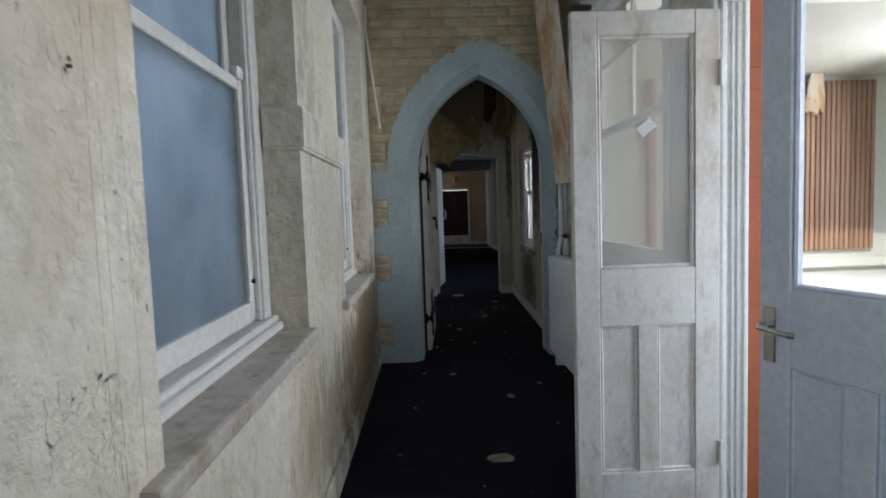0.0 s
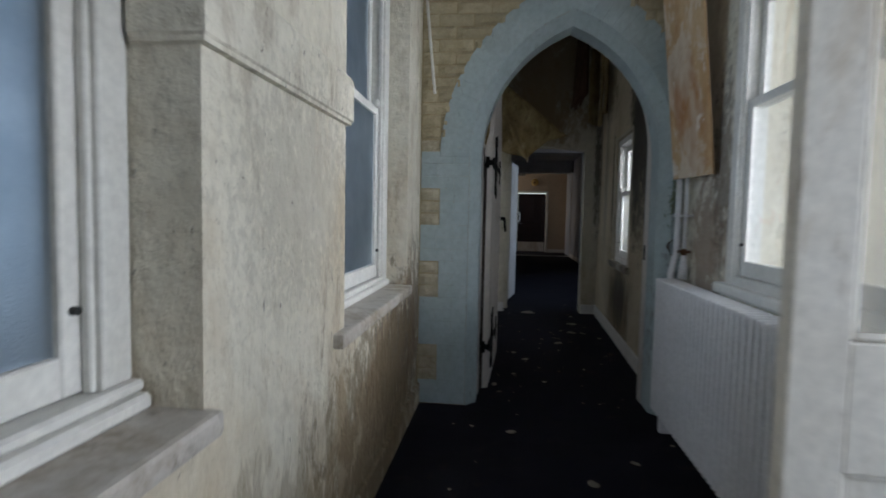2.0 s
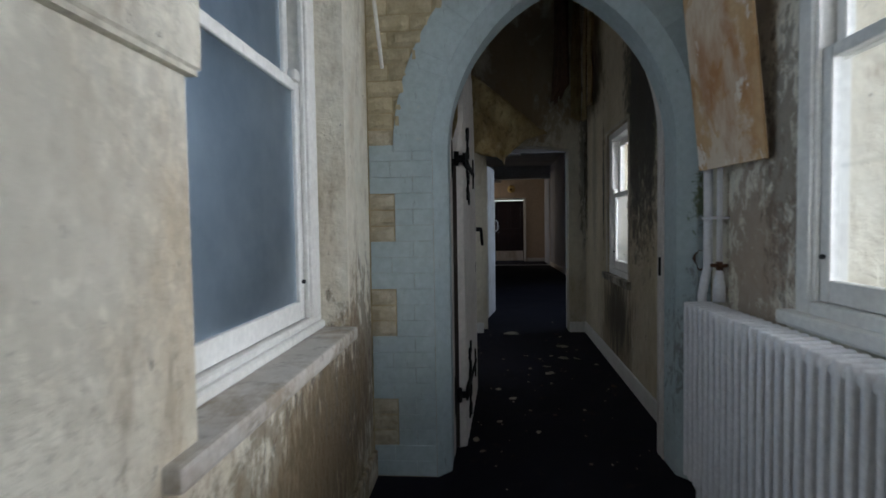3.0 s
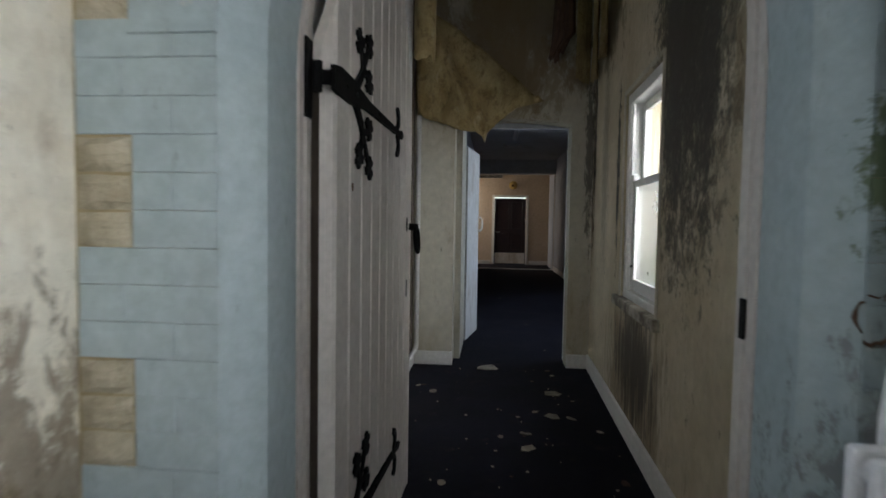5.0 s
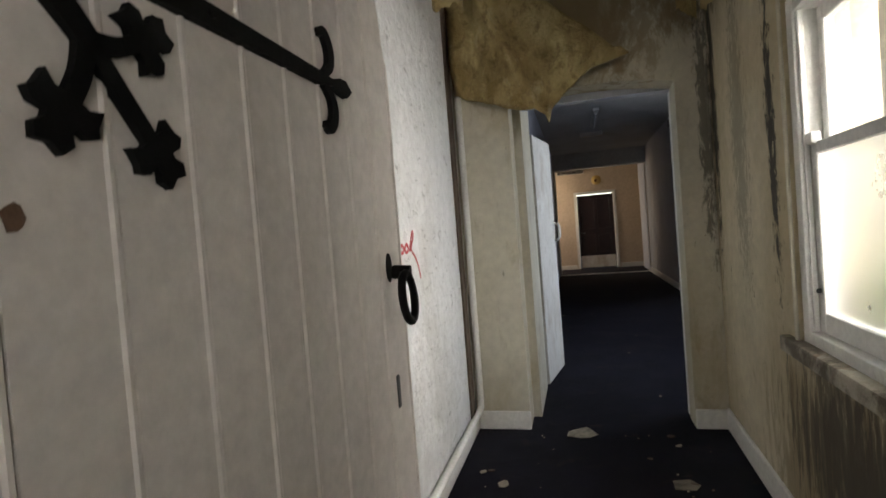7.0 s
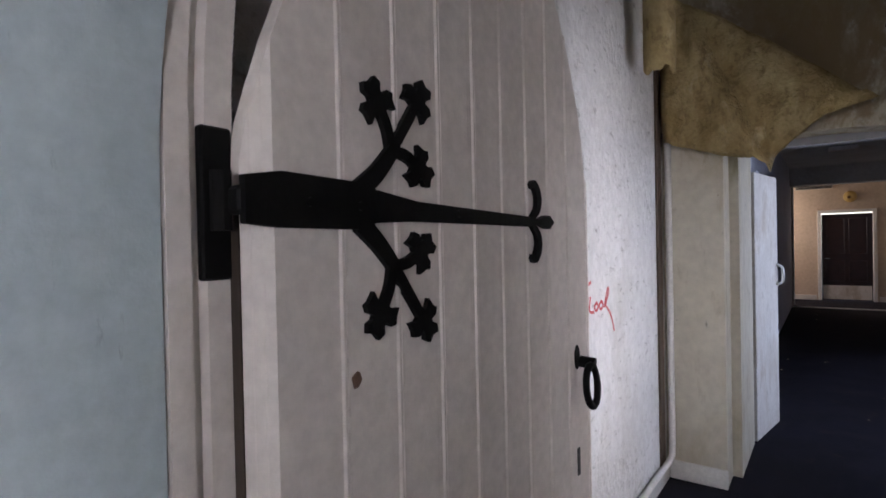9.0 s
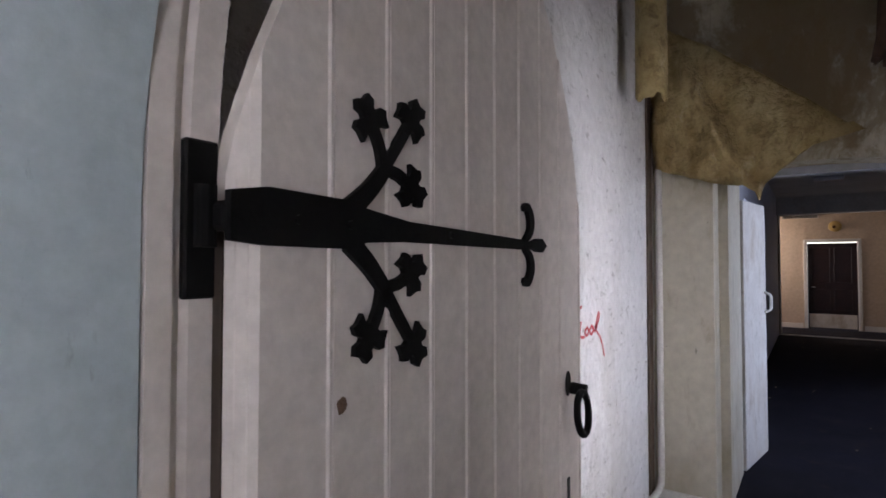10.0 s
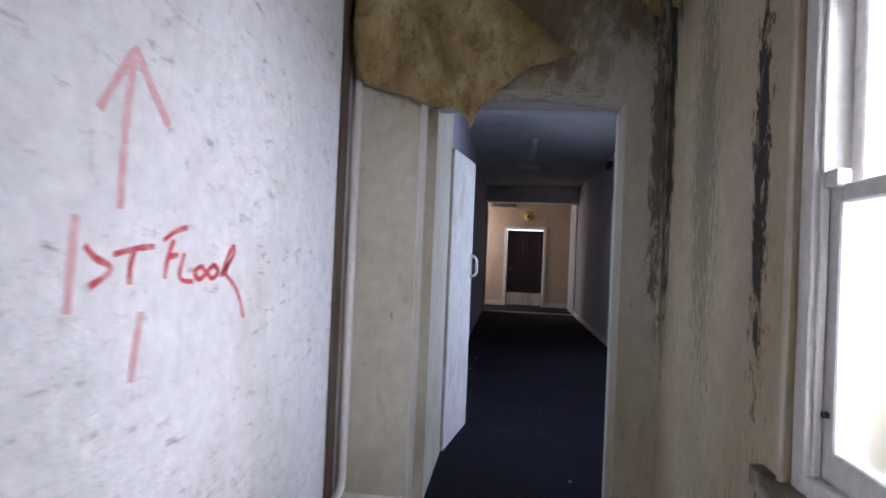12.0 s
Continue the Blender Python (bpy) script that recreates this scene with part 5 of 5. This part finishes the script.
# ---- bricks ----
def brick_data(name, l, h, d, mat, c=0.004, flare=0.0):
    """A brick seen from -y: its face at y = -d, with a small chamfer."""
    bm = bmesh.new()
    back = [bm.verts.new(v) for v in ((0, 0, 0), (l, 0, -flare), (l, 0, h + flare), (0, 0, h))]
    edge = [bm.verts.new(v) for v in ((0, c - d, 0), (l, c - d, -flare), (l, c - d, h + flare), (0, c - d, h))]
    face = [bm.verts.new(v) for v in ((c, -d, c), (l - c, -d, c - flare), (l - c, -d, h - c + flare), (c, -d, h - c))]
    bm.faces.new(face)
    for a, b in ((back, edge), (edge, face)):
        for i in range(4):
            bm.faces.new((a[i], a[(i + 1) % 4], b[(i + 1) % 4], b[i]))
    bmesh.ops.recalc_face_normals(bm, faces=bm.faces)
    me = bpy.data.meshes.new(name)
    bm.to_mesh(me), bm.free()
    me.materials.append(M[mat])
    return me


def rough_brick_data(l, h, d, mat, seed):
    """A hand-cut brick under thick paint: ragged outline and an uneven face."""
    bm = bmesh.new()
    nx, nz = max(3, round(l / 0.035)), 4
    grid = []
    for i in range(nx + 1):
        col = []
        for j in range(nz + 1):
            x, z = l * i / nx, h * j / nz
            rim = i in (0, nx) or j in (0, nz)
            k = 0.006 * noise.noise((x * 30, z * 30, seed)) + 0.007 * noise.noise((x * 9, z * 14, seed + 5))
            zz = z + (0.007 * noise.noise((x * 14, j, seed)) if rim else 0)
            col.append(bm.verts.new((x + (0.004 * noise.noise((z * 25, i, seed)) if rim else 0), -(0.002 if rim else d + k), zz)))
        grid.append(col)
    for a, b in zip(grid, grid[1:]):
        for j in range(nz):
            bm.faces.new((a[j], b[j], b[j + 1], a[j + 1]))
    me = bpy.data.meshes.new("brick")
    bm.to_mesh(me), bm.free()
    me.materials.append(M[mat])
    return me


store = {}


def put_brick(x, y, z, l, h, d, mat, parent):
    rough = mat in ("cream_brick", "bare_patch")
    key = (round(l, 3), h, d, mat, random.randint(0, 3) if rough else 0)
    if key not in store and rough:
        store[key] = rough_brick_data(round(l, 3), h, 0.016, mat, 3.7 * len(store))
    if key not in store:
        store[key] = brick_data("brick", round(l, 3), h, d, mat, 0.002 if mat == "blue_paint" else 0.0012 if mat == "red_brick" else 0.004)
    o = new("brick", store[key])
    o.parent, o.location = parent, (x, y + random.uniform(-0.0012, 0.0012), z)


random.seed(77)
COURSE = 0.0785
inner = offset_curve(AX0, AX1, SPRING, TIP, CHAMFER)
outer = offset_curve(AX0, AX1, SPRING, TIP, 0.262)


def opening_at(pts, z):
    """Left edge of an offset curve at a height; None above its tip."""
    for (xa, za), (xb, zb) in zip(pts, pts[1:]):
        if za <= z <= zb and zb > za:
            return xa + (xb - xa) * (z - za) / (zb - za)
    return None


for row in range(int(3.12 / COURSE)):
    z = row * COURSE + 0.004
    zc = z + COURSE / 2
    li = opening_at(inner, zc)
    lo_ = opening_at(outer, zc) if zc > SPRING else None
    spans = [(0.006, XR - 0.006)] if li is None else [(0.006, li - 0.002), (AX0 + AX1 - li + 0.002, XR - 0.006)]
    if zc > SPRING + 0.06 and lo_ is not None and li is not None:
        spans = [(a, b) for a, b in ((0.006, lo_ + 0.035), (AX0 + AX1 - lo_ - 0.035, XR - 0.006)) if b - a > 0.03]
    elif zc > SPRING + 0.06 and lo_ is not None:
        spans = [(0.006, lo_ + 0.035), (AX0 + AX1 - lo_ - 0.035, XR - 0.006)]
    for s0_, s1_ in spans:
        tooth = (zc % 0.49) > 0.20 and (zc % 0.49) < 0.43 and s0_ < 0.1 and zc < 1.9
        cuts = [s0_]
        x = -0.11 * (row % 2)
        while x < s1_:
            if x > s0_ + 0.04 and x < s1_ - 0.04:
                cuts.append(x)
            x += 0.22
        if tooth:
            cuts = [s0_, 0.13] + [c for c in cuts if c > 0.19]
        cuts.append(s1_)
        for a, b in zip(cuts, cuts[1:]):
            blue_here = (zc < 1.70 and not (tooth and a < 0.1))
            put_brick(a + 0.001, Y_ARCH, z, b - a - (0.0012 if blue_here else 0.005), 0.0778 if blue_here else 0.073, 0.006 if blue_here else 0.009, "blue_paint" if blue_here else "bare_patch" if tooth and zc < 1.70 else "cream_brick", wall_arch)

# ring of arch bricks
hw, rise = (AX1 - AX0) / 2, TIP - SPRING
RAD = (rise * rise + hw * hw) / (2 * hw)
reach = math.asin(min(1.0, math.sqrt((RAD + 0.16) ** 2 - (RAD - hw) ** 2) / (RAD + 0.16)))
n_v = 17
in_h = 2 * (RAD + CHAMFER) * math.sin(reach / n_v / 2) + 0.0002
ringd = brick_data("brick", 0.192, in_h, 0.011, "blue_paint", 0.002, 0.192 * math.tan(reach / n_v / 2))
for sgn, cx in ((1, AX0 + RAD), (-1, AX1 - RAD)):
    for k in range(n_v):
        a = reach * (k + 0.5) / n_v
        o = new("brick", ringd)
        o.parent = wall_arch
        hh = in_h
        ang_ = math.pi - a if sgn == 1 else a
        m = Matrix.Translation((cx, Y_ARCH - (0.0015 if sgn == 1 else 0.0), SPRING)) @ Matrix.Rotation(-ang_, 4, "Y") @ Matrix.Translation((RAD + CHAMFER, 0, -hh / 2))
        o.matrix_basis = m

key = new("brick", brick_data("brick", 0.15, 0.02, 0.014, "blue_paint", 0.002, 0.085))
key.parent = wall_arch
key.matrix_basis = Matrix.Translation(((AX0 + AX1) / 2 - 0.01, Y_ARCH, SPRING + math.sqrt((RAD + 0.10) ** 2 - (RAD - hw) ** 2))) @ Matrix.Rotation(radians(-90), 4, "Y") @ Matrix.Translation((0, 0, -0.02))

# red brick reveal of the porch doorway
reveal = setting("porch_reveal", box(1.762, 1.985, 3.292, 3.31, 0, 2.6), "red_mortar", "red painted brick reveal of the porch doorway", "wall")
for row in range(29):
    z = row * 0.087 + 0.003
    parts = ((0.0, 0.22),) if row % 2 else ((0.0, 0.108), (0.108, 0.22))
    if row % 4 == 3:
        parts = ((0.0, 0.155), (0.155, 0.22))
    for a, b in parts:
        put_brick(1.762 + a + 0.001, 3.292, z, b - a - 0.002, 0.0855, 0.0025, "red_brick", reveal)
